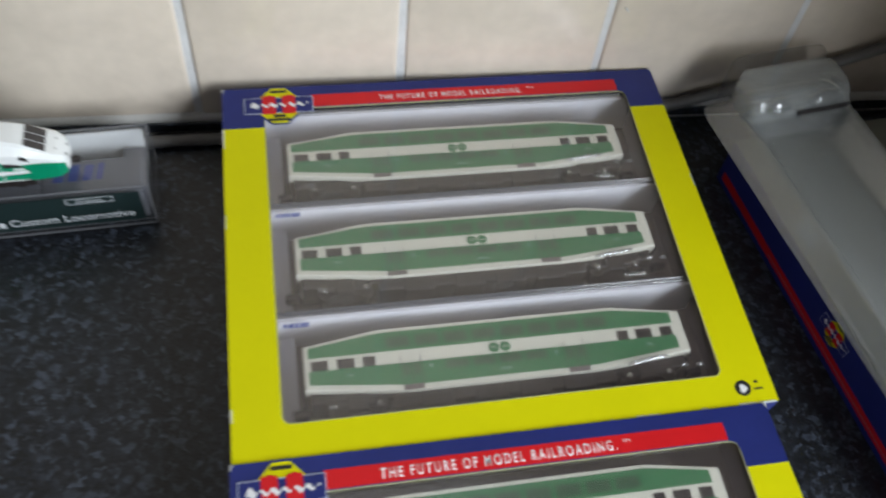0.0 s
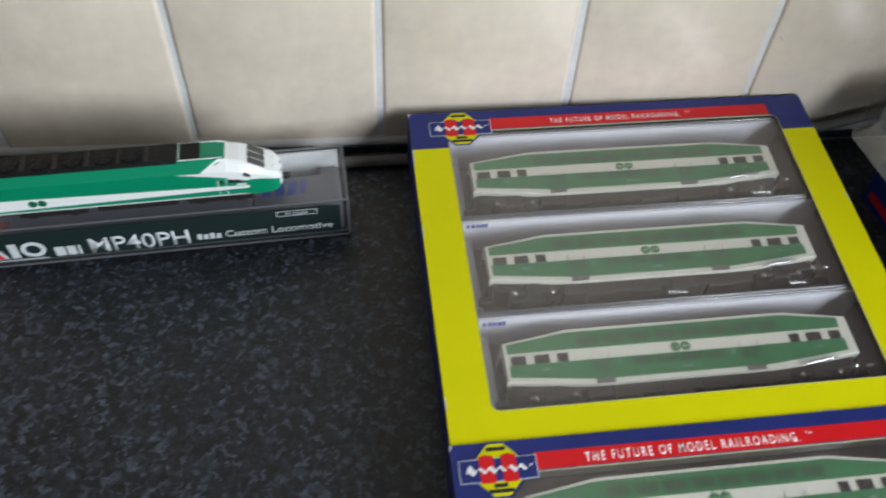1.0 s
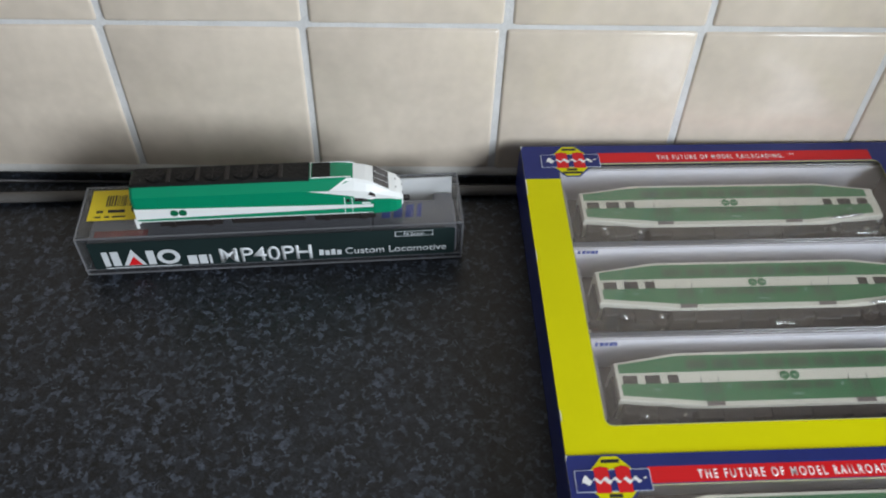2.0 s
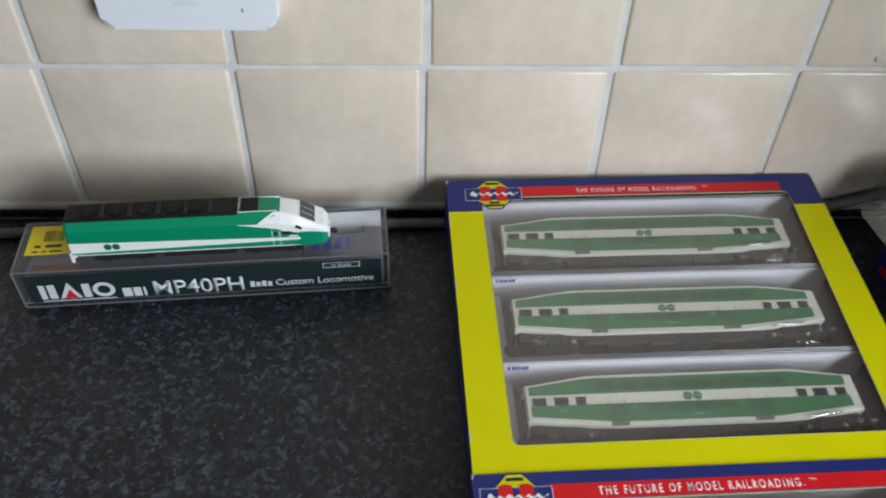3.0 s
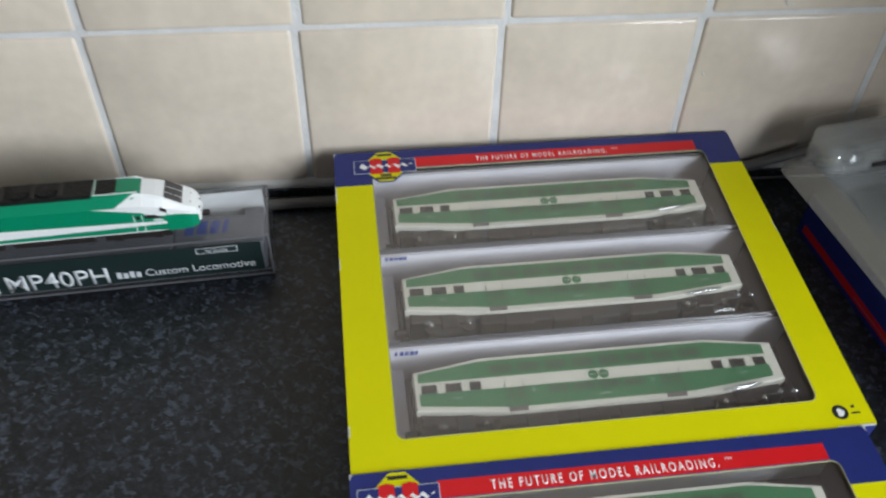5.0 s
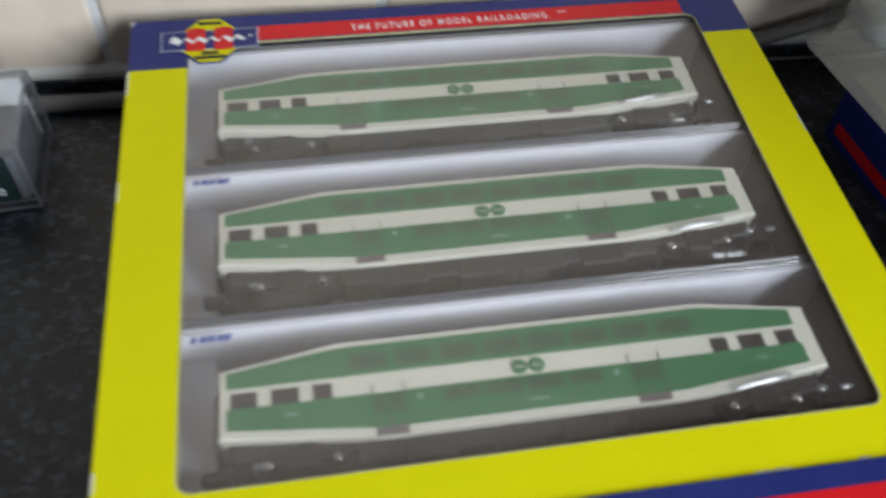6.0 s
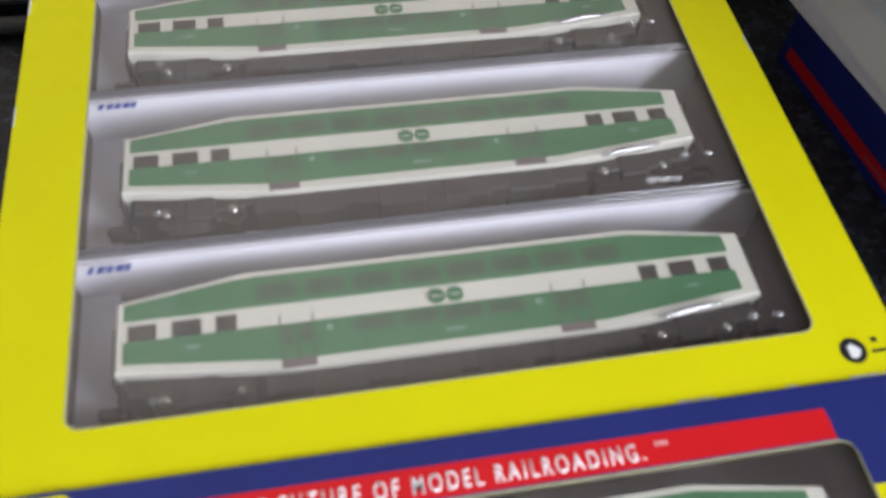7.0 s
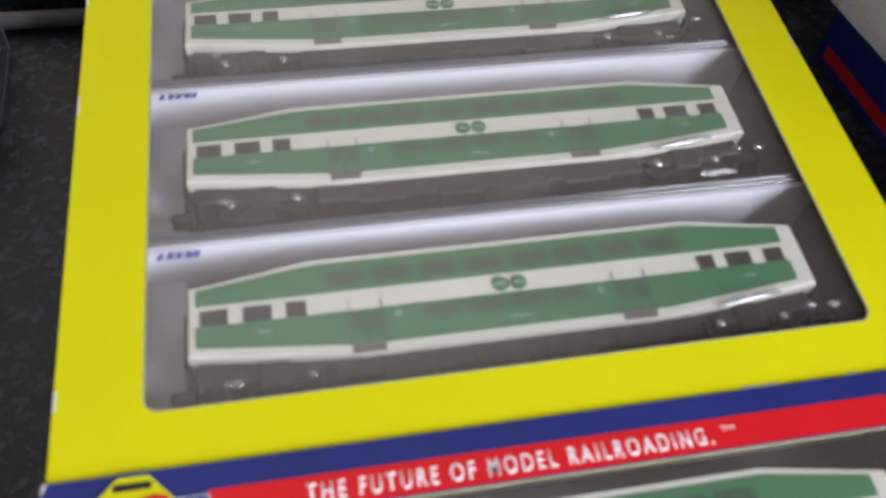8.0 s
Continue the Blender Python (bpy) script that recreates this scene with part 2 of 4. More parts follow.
def pierced(outer, holes, z0, z1):
    """A sheet with holes through it."""
    bm = bmesh.new()
    edges = []
    for loop in (outer, *holes):
        vs = [bm.verts.new((x, y, z1)) for x, y in loop]
        edges += [bm.edges.new((vs[i], vs[(i + 1) % len(vs)])) for i in range(len(vs))]
    made = bmesh.ops.triangle_fill(bm, use_beauty=True, use_dissolve=False, edges=edges)
    faces = [f for f in made["geom"] if isinstance(f, bmesh.types.BMFace)]
    ext = bmesh.ops.extrude_face_region(bm, geom=faces)
    bmesh.ops.translate(bm, verts=[v for v in ext["geom"] if isinstance(v, bmesh.types.BMVert)], vec=(0, 0, z0 - z1))
    return bm


def disc(x, y, z, r, h, axis="Z", bm=None, k=16):
    """A short round bar along an axis."""
    bm = bm or bmesh.new()
    turn = {"Z": Matrix(), "Y": Matrix.Rotation(radians(90), 4, "X"), "X": Matrix.Rotation(radians(90), 4, "Y")}[axis]
    bmesh.ops.create_cone(bm, cap_ends=True, segments=k, radius1=r, radius2=r, depth=h, matrix=Matrix.Translation((x, y, z)) @ turn)
    return bm


def lettering(name, text, height, parent, m, mat, label="", width=None, shear=0.0, depth=0.00006, bold=0.0, space=1.0):
    """Words in the built-in font, as a flat mesh; m puts its lower left corner."""
    cu = bpy.data.curves.new(name, "FONT")
    cu.body, cu.size, cu.extrude, cu.shear, cu.offset = text, 1.0, 0.0, shear, bold
    cu.space_character = space
    tmp = bpy.data.objects.new(name, cu)
    me = bpy.data.meshes.new_from_object(tmp)
    bpy.data.objects.remove(tmp)
    bpy.data.curves.remove(cu)
    xs, ys = [v.co.x for v in me.vertices], [v.co.y for v in me.vertices]
    k = height / 0.73
    kx = width / (max(xs) - min(xs)) if width else k
    me.transform(Matrix.Diagonal((kx, k, 1, 1)) @ Matrix.Translation((-min(xs), 0, 0)))
    bm = bmesh.new()
    bm.from_mesh(me)
    bpy.data.meshes.remove(me)
    ext = bmesh.ops.extrude_face_region(bm, geom=bm.faces[:])
    bmesh.ops.translate(bm, verts=[v for v in ext["geom"] if isinstance(v, bmesh.types.BMVert)], vec=(0, 0, depth))
    return part(name, bm, mat, parent, label, m)


def tube(name, points, r, mat, parent=None, k=10, label=""):
    """A round flex along a smooth line."""
    cu = bpy.data.curves.new(name, "CURVE")
    cu.dimensions, cu.bevel_depth, cu.bevel_resolution, cu.resolution_u, cu.use_fill_caps = "3D", r, 3, 8, True
    sp = cu.splines.new("BEZIER")
    sp.bezier_points.add(len(points) - 1)
    for b, p in zip(sp.bezier_points, points):
        b.co, b.handle_left_type, b.handle_right_type = p, "AUTO", "AUTO"
    tmp = bpy.data.objects.new(name, cu)
    me = bpy.data.meshes.new_from_object(tmp)
    bpy.data.objects.remove(tmp)
    bpy.data.curves.remove(cu)
    bm = bmesh.new()
    bm.from_mesh(me)
    bpy.data.meshes.remove(me)
    return part(name, bm, mat, parent, label, smooth=True)


# ---- the kitchen ----
WALL_Y, TILE_Y, JOINT_Z, SLOPE, PITCH = 0.0027, 0.0015, 0.1063, 0.003, 0.1
ROOM_W, ROOM_S, FLOOR_Z, CEIL_Z = -1.7, -2.7, -0.9, 1.5
wall_north = tagged(part("wall_north", slab(ROOM_W - 0.1, WIN_X + 0.22, WALL_Y, 0.12, FLOOR_Z, CEIL_Z), GROUT), "kitchen wall with pale grout under cream glazed tiles", "wall", kind="structure")
tagged(part("wall_west", slab(ROOM_W - 0.1, ROOM_W, ROOM_S, WALL_Y - 0.002, FLOOR_Z, CEIL_Z), PLASTER), "plain beige plastered kitchen wall", "wall", kind="structure")
tagged(part("wall_south", slab(ROOM_W - 0.1, WIN_X + 0.22, ROOM_S - 0.1, ROOM_S - 0.002, FLOOR_Z, CEIL_Z), PLASTER), "plain beige plastered kitchen wall", "wall", kind="structure")
# added out of view: keeps window light off the tiles at the right
tagged(part("wall_nib", slab(0.402, WIN_X - 0.001, -0.27, -0.001, 0.0005, CEIL_Z), PLASTER), "plain unseen block added to shade the right end of the tiles", "wall", kind="structure")
_b = bmesh.new()
for y0, y1, z0, z1 in ((ROOM_S, WIN_Y0, FLOOR_Z, CEIL_Z), (WIN_Y1, WALL_Y - 0.002, FLOOR_Z, CEIL_Z), (WIN_Y0, WIN_Y1, FLOOR_Z, WIN_Z0), (WIN_Y0, WIN_Y1, WIN_Z1, CEIL_Z)):
    slab(WIN_X, WIN_X + 0.22, y0, y1, z0, z1, bm=_b)
tagged(part("wall_east", _b, PLASTER), "beige plastered wall with a window opening", "wall", kind="structure")
tagged(part("floor", slab(ROOM_W - 0.1, WIN_X + 0.22, ROOM_S - 0.1, 0.12, FLOOR_Z - 0.1, FLOOR_Z - 0.002), FLOORING), "brown kitchen floor", "floor", kind="structure")
tagged(part("ceiling", slab(ROOM_W - 0.1, WIN_X + 0.22, ROOM_S - 0.1, 0.12, CEIL_Z + 0.002, CEIL_Z + 0.1), PLASTER), "plain beige ceiling", "ceiling", kind="structure")
window_1 = thing("window_1", pose(WIN_X + 0.10, WIN_Y0, WIN_Z0), "white framed kitchen window that lets daylight in", "window", kind="structure")
_w, _h = WIN_Y1 - WIN_Y0, WIN_Z1 - WIN_Z0
_b = bmesh.new()
for y0, y1, z0, z1 in ((0, 0.05, 0, _h), (_w - 0.05, _w, 0, _h), (0.05, _w - 0.05, 0, 0.05), (0.05, _w - 0.05, _h - 0.05, _h)):
    slab(0.0, 0.045, y0, y1, z0, z1, 0.004, bm=_b)
part("window_frame", _b, FRAME_WHITE, window_1)
part("pane", slab(0.02, 0.024, 0.05, _w - 0.05, 0.05, _h - 0.05), PANE, window_1).visible_shadow = False

worktop = tagged(part("worktop", slab(ROOM_W + 0.4, 0.467, -0.62, WALL_Y - 0.001, -0.04, 0.0, 0.004, seg=2), LAMINATE), "dark speckled laminate kitchen worktop against a tiled wall", "worktop", kind="structure")
tagged(part("base_cabinet", slab(ROOM_W + 0.42, 0.46, -0.58, -0.01, FLOOR_Z, -0.041), WOOD), "plain pale base cabinet under the worktop", "cabinet", kind="structure")
tagged(part("worktop_lip", slab(-0.8, 0.466, 0.0, WALL_Y - 0.001, 0.0005, 0.0068, 0.0006), LAMINATE), "dark laminate lip along the back of the worktop", "worktop", kind="structure")
# uneven bead of white sealant where the tiles meet the worktop
_b = bmesh.new()
_n = 160
for i in range(_n + 1):
    x = -0.75 + 1.21 * i / _n
    w = 0.0005 * noise.noise((x * 30, 0, 3))
    for dy, z in ((0.0038, 0.0122 + w), (0.0008, 0.0120 + w), (-0.0003 + w, 0.0095), (0.0010, 0.0066 + w)):
        _b.verts.new((x, dy, z))
_b.verts.ensure_lookup_table()
for i in range(_n):
    for j in range(3):
        a = 4 * i + j
        _b.faces.new((_b.verts[a], _b.verts[a + 1], _b.verts[a + 5], _b.verts[a + 4]))
tagged(part("trim", _b, SEALANT, smooth=True), "bead of white sealant between tiles and worktop", "sealant", kind="structure")

# grey flex along the foot of the wall, climbing it beyond the boxes
cable = tagged(tube("cable", [(-0.62, -0.026, 0.0037), (-0.40, -0.0205, 0.0037), (-0.256, -0.0165, 0.0037), (-0.12, -0.0112, 0.0037), (0.0, -0.0085, 0.0037), (0.10, -0.0070, 0.0037), (0.19, -0.0062, 0.0055),
                         (0.235, -0.0045, 0.0115), (0.269, -0.0038, 0.021), (0.33, -0.0038, 0.0420), (0.3985, -0.0038, 0.0733)], 0.0031, CABLE), "grey flex lying along the foot of the tiled wall", "cable")

# wall socket
sock = thing("wall_socket", pose(-0.1155, TILE_Y, 0.1762), "white square wall socket plate on cream tiles", "socket")
_pl = prism(rounded(-0.0425, 0.0425, -0.0425, 0.0425, 0.006), 0.0, 0.0085, bevel=0.0025)
part("plate", _pl, SOCKET, sock, m=pose(0, 0, 0, 90))
_plus = [(x, y - 0.0068) for x, y in [(-0.006, -0.0145), (0.006, -0.0145), (0.006, -0.0105), (0.0138, -0.0105), (0.0138, 0.0105), (0.006, 0.0105), (0.006, 0.0145), (-0.006, 0.0145), (-0.006, 0.0105), (-0.0138, 0.0105), (-0.0138, -0.0105), (-0.006, -0.0105)]]
part("outline", prism([(x * 1.04, -0.0068 + (y + 0.0068) * 1.04) for x, y in _plus], 0.0, 0.0002), BLACK_INK, sock, "thin dark outline", pose(0, -0.0085, 0, 90))
part("shutter", prism(_plus, 0.0, 0.0005), SHUTTER, sock, "ivory stepped cover", pose(0, -0.0085, 0, 90))
part("moulded_mark", slab(-0.006, 0.006, -0.0088, -0.0084, -0.0292, -0.0272), material("faint_mark", (0.66, 0.69, 0.75), 0.4), sock, "faint moulded mark")
part("scuff", slab(0.026, 0.0266, -0.0087, -0.0084, -0.0325, -0.0305), BLACK_INK, sock, "small dark scuff")

# ---- printed cartons ----
CW, CD, CH = 0.2156, 0.1845, 0.0282          # width, depth, thickness
U0, U1, V0, V1 = -0.0887, 0.0890, 0.0134, 0.1708  # the window in its front


def octagon(cx, cy, w, h, c=0.32):
    a, b = w / 2, h / 2
    return [(cx - a, cy - b * c), (cx - a * c, cy - b), (cx + a * c, cy - b), (cx + a, cy - b * c), (cx + a, cy + b * c), (cx + a * c, cy + b), (cx - a * c, cy + b), (cx - a, cy + b * c)]


def script_mark(x0, x1, y, h):
    """A plain wavy stroke in place of a brand's script."""
    bm = bmesh.new()
    rows = []
    for i in range(97):
        s = i / 96
        x = x0 + (x1 - x0) * s
        c = y + h * 0.16 * math.sin(s * 40)
        t = h * (0.12 + 0.05 * math.sin(s * 17 + 1))
        t *= 1 + 0.9 * math.exp(-((s - 0.07) / 0.07) ** 2) + 0.5 * math.exp(-((s - 0.3) / 0.03) ** 2)
        rows.append([bm.verts.new((x + 0.15 * h, c + t, 0.00009)), bm.verts.new((x, c - t, 0.00009)), bm.verts.new((x + 0.15 * h, c + t, 0)), bm.verts.new((x, c - t, 0))])
    for a, b in zip(rows, rows[1:]):
        bm.faces.new((a[0], a[1], b[1], b[0]))
        bm.faces.new((a[2], b[2], b[3], a[3]))
        bm.faces.new((a[0], b[0], b[2], a[2]))
        bm.faces.new((a[1], a[3], b[3], b[1]))
    bm.faces.new((rows[0][0], rows[0][2], rows[0][3], rows[0][1]))
    bm.faces.new((rows[-1][0], rows[-1][1], rows[-1][3], rows[-1][2]))
    return bm


def badge(parent, cx, cy, z, k=1.0, turn=0):
    """The octagonal yellow badge with red blocks and a banner across it."""
    m = pose(cx, cy, z, 0, 0, turn)
    part("badge_rim", prism(octagon(0, 0, 0.0226 * k, 0.0238 * k), 0, 0.00012), NAVY, parent, "navy rim", m)
    b = part("badge", prism(octagon(0, 0, 0.0206 * k, 0.0218 * k), 0, 0.0002), YELLOW, parent, "yellow octagonal badge", m)
    part("banner_edge", slab(-0.0161 * k, 0.0161 * k, -0.0049 * k, 0.0049 * k, 0.00026, 0.00030), PALE_BLUE, b, "pale edge")
    part("banner", slab(-0.0158 * k, 0.0158 * k, -0.0046 * k, 0.0046 * k, 0.0003, 0.00036), NAVY, b, "navy banner")
    for sx in (-1, 1):
        part("red_block", prism([(sx * 0.0046 * k + a * k, c * k) for a, c in ((-0.0031, -0.0054), (0.0031, -0.0054), (0.0031, 0.0056), (0, 0.0064), (-0.0031, 0.0056))], 0.00036, 0.00042), RED, b)
    part("script_stroke", script_mark(-0.0135 * k, 0.0135 * k, 0, 0.0052 * k), WHITE, b, "white script stroke", pose(0, 0, 0.00042))
    for y, w in ((0.0087, 0.004), (-0.0066, 0.0028), (-0.0088, 0.0052)):
        part("small_print", slab(-w * k, w * k, (y - 0.0008) * k, (y + 0.0008) * k, 0.0002, 0.00026), BLACK_INK, b)


def carton(m, label, words, wear=1):
    """A flat window carton: navy sides, yellow face with a navy header, a red strip with words, and a film window."""
    c = thing("carton", m, label, "box", "model train cartons")
    x, t = CW / 2, 0.0006
    part("back_panel", slab(-x, x, 0, CD, 0, t), NAVY, c, "navy printed card back")
    for q in ((-x, x, 0, t), (-x, x, CD - t, CD), (-x, -x + t, t, CD - t), (x - t, x, t, CD - t)):
        part("side_panel", slab(*q, t, CH - t), NAVY, c, "navy printed card side")
    lean = lambda pts: [(u + (0.014 * (v - (V0 + V1) / 2) if 0 < u < CW / 2 - 0.005 else 0), v) for u, v in pts]
    hole = lean(rounded(U0, U1, V0, V1, 0.0035))
    face = part("face_panel", pierced(rounded(-x, x, 0, CD, 0.0008, 2), [hole], CH - t, CH), YELLOW, c, "yellow printed card face")
    part("cut_edge", pierced(lean(rounded(U0 - 0.0001, U1 + 0.0001, V0 - 0.0001, V1 + 0.0001, 0.0036)), [lean(rounded(U0 + 0.0003, U1 - 0.0003, V0 + 0.0003, V1 - 0.0003, 0.0033))], CH - t, CH + 0.00003), CUT_EDGE, face, "raw grey cut edge")
    y = CD - 0.0247
    header = [(-x, y), (U0, y), (U0, V1 - 0.0035), (U0 + 0.001, V1 - 0.001), (U0 + 0.0035, V1), (U1 - 0.0035, V1), (U1 - 0.001, V1 - 0.001), (U1, V1 - 0.0035), (U1, y), (x, y), (x, CD), (-x, CD)]
    part("header", prism(lean(header), CH, CH + 0.00008), NAVY, c, "navy printed header")
    part("red_strip", slab(words[3] + 0.0155, 0.0865, CD - 0.0133, CD - 0.0060, CH + 0.00008, CH + 0.00014), RED, c, "red strip with white words")
    lettering("strip_lettering", "THE FUTURE OF MODEL RAILROADING.", words[2], c, pose(words[0], CD - 0.0097 - words[2] / 2, CH + 0.00014), WHITE, "white lettering", width=words[1] - words[0], bold=0.012, space=1.4)
    lettering("trade_mark", "TM", 0.0012, c, pose(words[1] + 0.0028, CD - 0.0092, CH + 0.00014), WHITE, width=0.0032)
    badge(c, words[3], CD - 0.0118, CH + 0.0001)
    if wear == 1:
        s = part("round_symbol", disc(0.0946, 0.0070, CH + 0.00004, 0.0034, 0.00008, k=24), BLACK_INK, c, "small black round symbol")
        part("symbol_mark", prism([(0.0946 + 0.0021 * math.cos(a) * (1 + 0.25 * math.cos(3 * a)) * 0.72, 0.0068 + 0.0019 * math.sin(a)) for a in [k * math.pi / 9 for k in range(18)]], CH + 0.00008, CH + 0.00014), WHITE, s)
        part("small_print", slab(0.1001, 0.1017, 0.0086, 0.0098, CH, CH + 0.00005), BLACK_INK, c)
        part("small_print", slab(0.0991, 0.1031, 0.0058, 0.0066, CH, CH + 0.00005), BLACK_INK, c)
    # white scuffs where the card has worn at edges and corners
    random.seed(11 * wear)
    for k in range(9):
        a = random.choice((0, 0, 1, 2, 3))
        w = random.uniform(0.0012, 0.007) * (1.8 if k < 4 else 0.7)
        if a == 0:
            u = random.uniform(0.02, x - w) if k < 9 else random.uniform(-x, x - w)
            q = (u, u + w, -0.0001, random.uniform(0.0003, 0.0008))
        elif a == 1:
            u = random.uniform(-x, x - w)
            q = (u, u + w, CD - random.uniform(0.0003, 0.0006), CD + 0.0001)
        else:
            u = random.uniform(0, CD - w)
            s = -1 if a == 2 else 1
            q = tuple(sorted((s * (x + 0.0001), s * (x - random.uniform(0.0003, 0.0006))))) + (u, u + w)
        part("scuff", slab(q[0], q[1], q[2], q[3], CH - 0.0005, CH + 0.00012, 0.00012), CARD_EDGE, c)
    for u0, u1 in ((0.0905, 0.0985), (0.0990, 0.1068), (0.052, 0.0545)) if wear == 1 else ((0.040, 0.044), (0.071, 0.0735), (0.0755, 0.086)):
        part("scuff", slab(u0, u1, -0.0002, 0.0007, CH - 0.0006, CH + 0.00014, 0.0002), CARD_EDGE, c, "white worn edge")
    for sx in (-1, 1):
        part("corner_wear", prism([(sx * x, CD - 0.0026), (sx * x, CD + 0.0001), (sx * (x - 0.0012), CD + 0.0001), (sx * (x - 0.0007), CD - 0.0012)][::sx], CH, CH + 0.00016), CARD_EDGE, c, "white worn corner")
    # the film bows between two upright folds
    b = bmesh.new()
    rows = []
    for u, dz in ((U0 - 0.003, 0.0), (-0.060, 0.0003), (-0.0392, 0.0), (-0.0386, -0.0003), (-0.010, 0.0002), (0.0268, 0.0), (0.0274, -0.0003), (0.055, 0.0002), (U1 + 0.003, 0.0)):
        rows.append([b.verts.new((u + 0.0012 * (v - V0) / (V1 - V0), v, CH - t - 0.0005 + dz * math.sin(3.0 * j + 40 * u) ** 2)) for j, v in enumerate((V0 - 0.003, 0.055, 0.100, 0.140, V1 + 0.003))])
    for p, q in zip(rows, rows[1:]):
        for j in range(4):
            b.faces.new((p[j], q[j], q[j + 1], p[j + 1]))
    film = part("window_film", b, FILM, c, "clear film with two folds, a reflected veil put into its colour")
    film.visible_shadow = False
    return c


def jewel_case(m, v0, v1, group):
    """An open grey cradle in a clear lid, for one car; in carton coordinates."""
    c = thing("display_case", m, "clear plastic display case with a pale grey liner inside the carton", "case", group)
    a, e, z0, z1 = -0.0935, 0.0965, 0.0008, 0.0262
    b = bmesh.new()
    slab(a, e, v0, v1, z0, 0.002, bm=b)
    slab(a, a + 0.0012, v0, v1, 0.002, z1 - 0.002, bm=b)
    slab(e - 0.0012, e, v0, v1, 0.002, z1 - 0.002, bm=b)
    part("cradle_floor", b, TRAY, c, "grey cradle floor")
    part("back_liner", slab(a + 0.0012, e - 0.0012, v1 - 0.0026, v1 - 0.0012, 0.002, z1 - 0.0012), LINER, c, "pale liner wall")
    part("end_liner", slab(a + 0.0012, a + 0.011, v0 + 0.002, v1 - 0.0026, 0.002, 0.010), LINER, c, "pale liner block")
    # front strip in the dark tray colour, which paints in the shade below the coach
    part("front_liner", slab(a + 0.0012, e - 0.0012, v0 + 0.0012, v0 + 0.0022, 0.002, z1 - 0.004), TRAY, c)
    b = bmesh.new()
    for q in ((a, e, v0, v0 + 0.0011), (a, e, v1 - 0.0011, v1), (a, a + 0.0011, v0 + 0.0011, v1 - 0.0011), (e - 0.0011, e, v0 + 0.0011, v1 - 0.0011)):
        slab(*q, z1 - 0.0019, z1, 0.0003, bm=b)
    part("lid_rim", b, CASE_EDGE, c, "cloudy lid rim")
    lid = part("lid", slab(a + 0.0011, e - 0.0011, v0 + 0.0011, v1 - 0.0011, z1 - 0.0006, z1 - 0.0001), LID_CLEAR, c, "clear lid")
    lid.visible_shadow = False
    for u in (-0.062, 0.006, 0.066):
        part("clip", slab(u - 0.0052, u + 0.0052, v0 + 0.0030, v0 + 0.0054, z1 - 0.0016, z1 + 0.0004, 0.0004), CASE_CLEAR, c, "small clear clip")
    # glossy bumps added to the lid to set glints and glare over the car's ends
    for u, v, rx in ((0.0750, 0.0118, 0.0017), (0.0815, 0.0115, 0.0019), (-0.0700, 0.0100, 0.0015)):
        b = bmesh.new()
        bmesh.ops.create_uvsphere(b, u_segments=14, v_segments=8, radius=1.0, matrix=Matrix.Translation((u, v0 + v, z1 - 0.0004)) @ Matrix.Diagonal((rx, 0.0009, 0.0009, 1)))
        part("boss", b, LUG, lid, "small glossy bump added as a glint", smooth=True)
    b = bmesh.new()
    bmesh.ops.create_uvsphere(b, u_segments=20, v_segments=8, radius=1.0, matrix=Matrix.Translation((0.0600, v0 + 0.0158, z1 - 0.0005)) @ Matrix.Rotation(radians(7), 4, "Z") @ Matrix.Diagonal((0.0095, 0.0010, 0.0010, 1)))
    part("ridge", b, LUG, lid, "long glossy bump added as glare", smooth=True)
    for k, w in enumerate((0.0016, 0.0022, 0.0020, 0.0024, 0.0017)):
        u = -0.0866 + 0.0022 * k
        part("printed_mark", prism([(u, v1 - 0.0064), (u + w * 0.8, v1 - 0.0064), (u + w * 0.8 + 0.0006, v1 - 0.0044), (u + 0.0006, v1 - 0.0044)], z1 - 0.0001, z1 + 0.00003), BLUE_INK, c, "blue printed mark")
    return c


HL, SILL, ROOF = 0.0799, -0.0141, 0.0136     # half length; sill and roof from the middle line
RISE, DROP, SILL_BEND, ROOF_BEND = 0.0043, 0.0044, 0.0385, 0.0500
OUTLINE = [(-HL, SILL + RISE), (-SILL_BEND, SILL), (SILL_BEND, SILL), (HL, SILL + RISE), (HL, ROOF - DROP), (ROOF_BEND, ROOF), (-ROOF_BEND, ROOF), (-HL, ROOF - DROP)]
DOORS = ((-0.0415, -0.0333), (0.0262, 0.0350))  # the two door bays


def edge_at(u, top):
    """The height of the car's sill or roof at u."""
    bend = ROOF_BEND if top else SILL_BEND
    k = min(1.0, max(0.0, (abs(u) - bend) / (HL - bend)))
    return ROOF - DROP * k if top else SILL + RISE * k


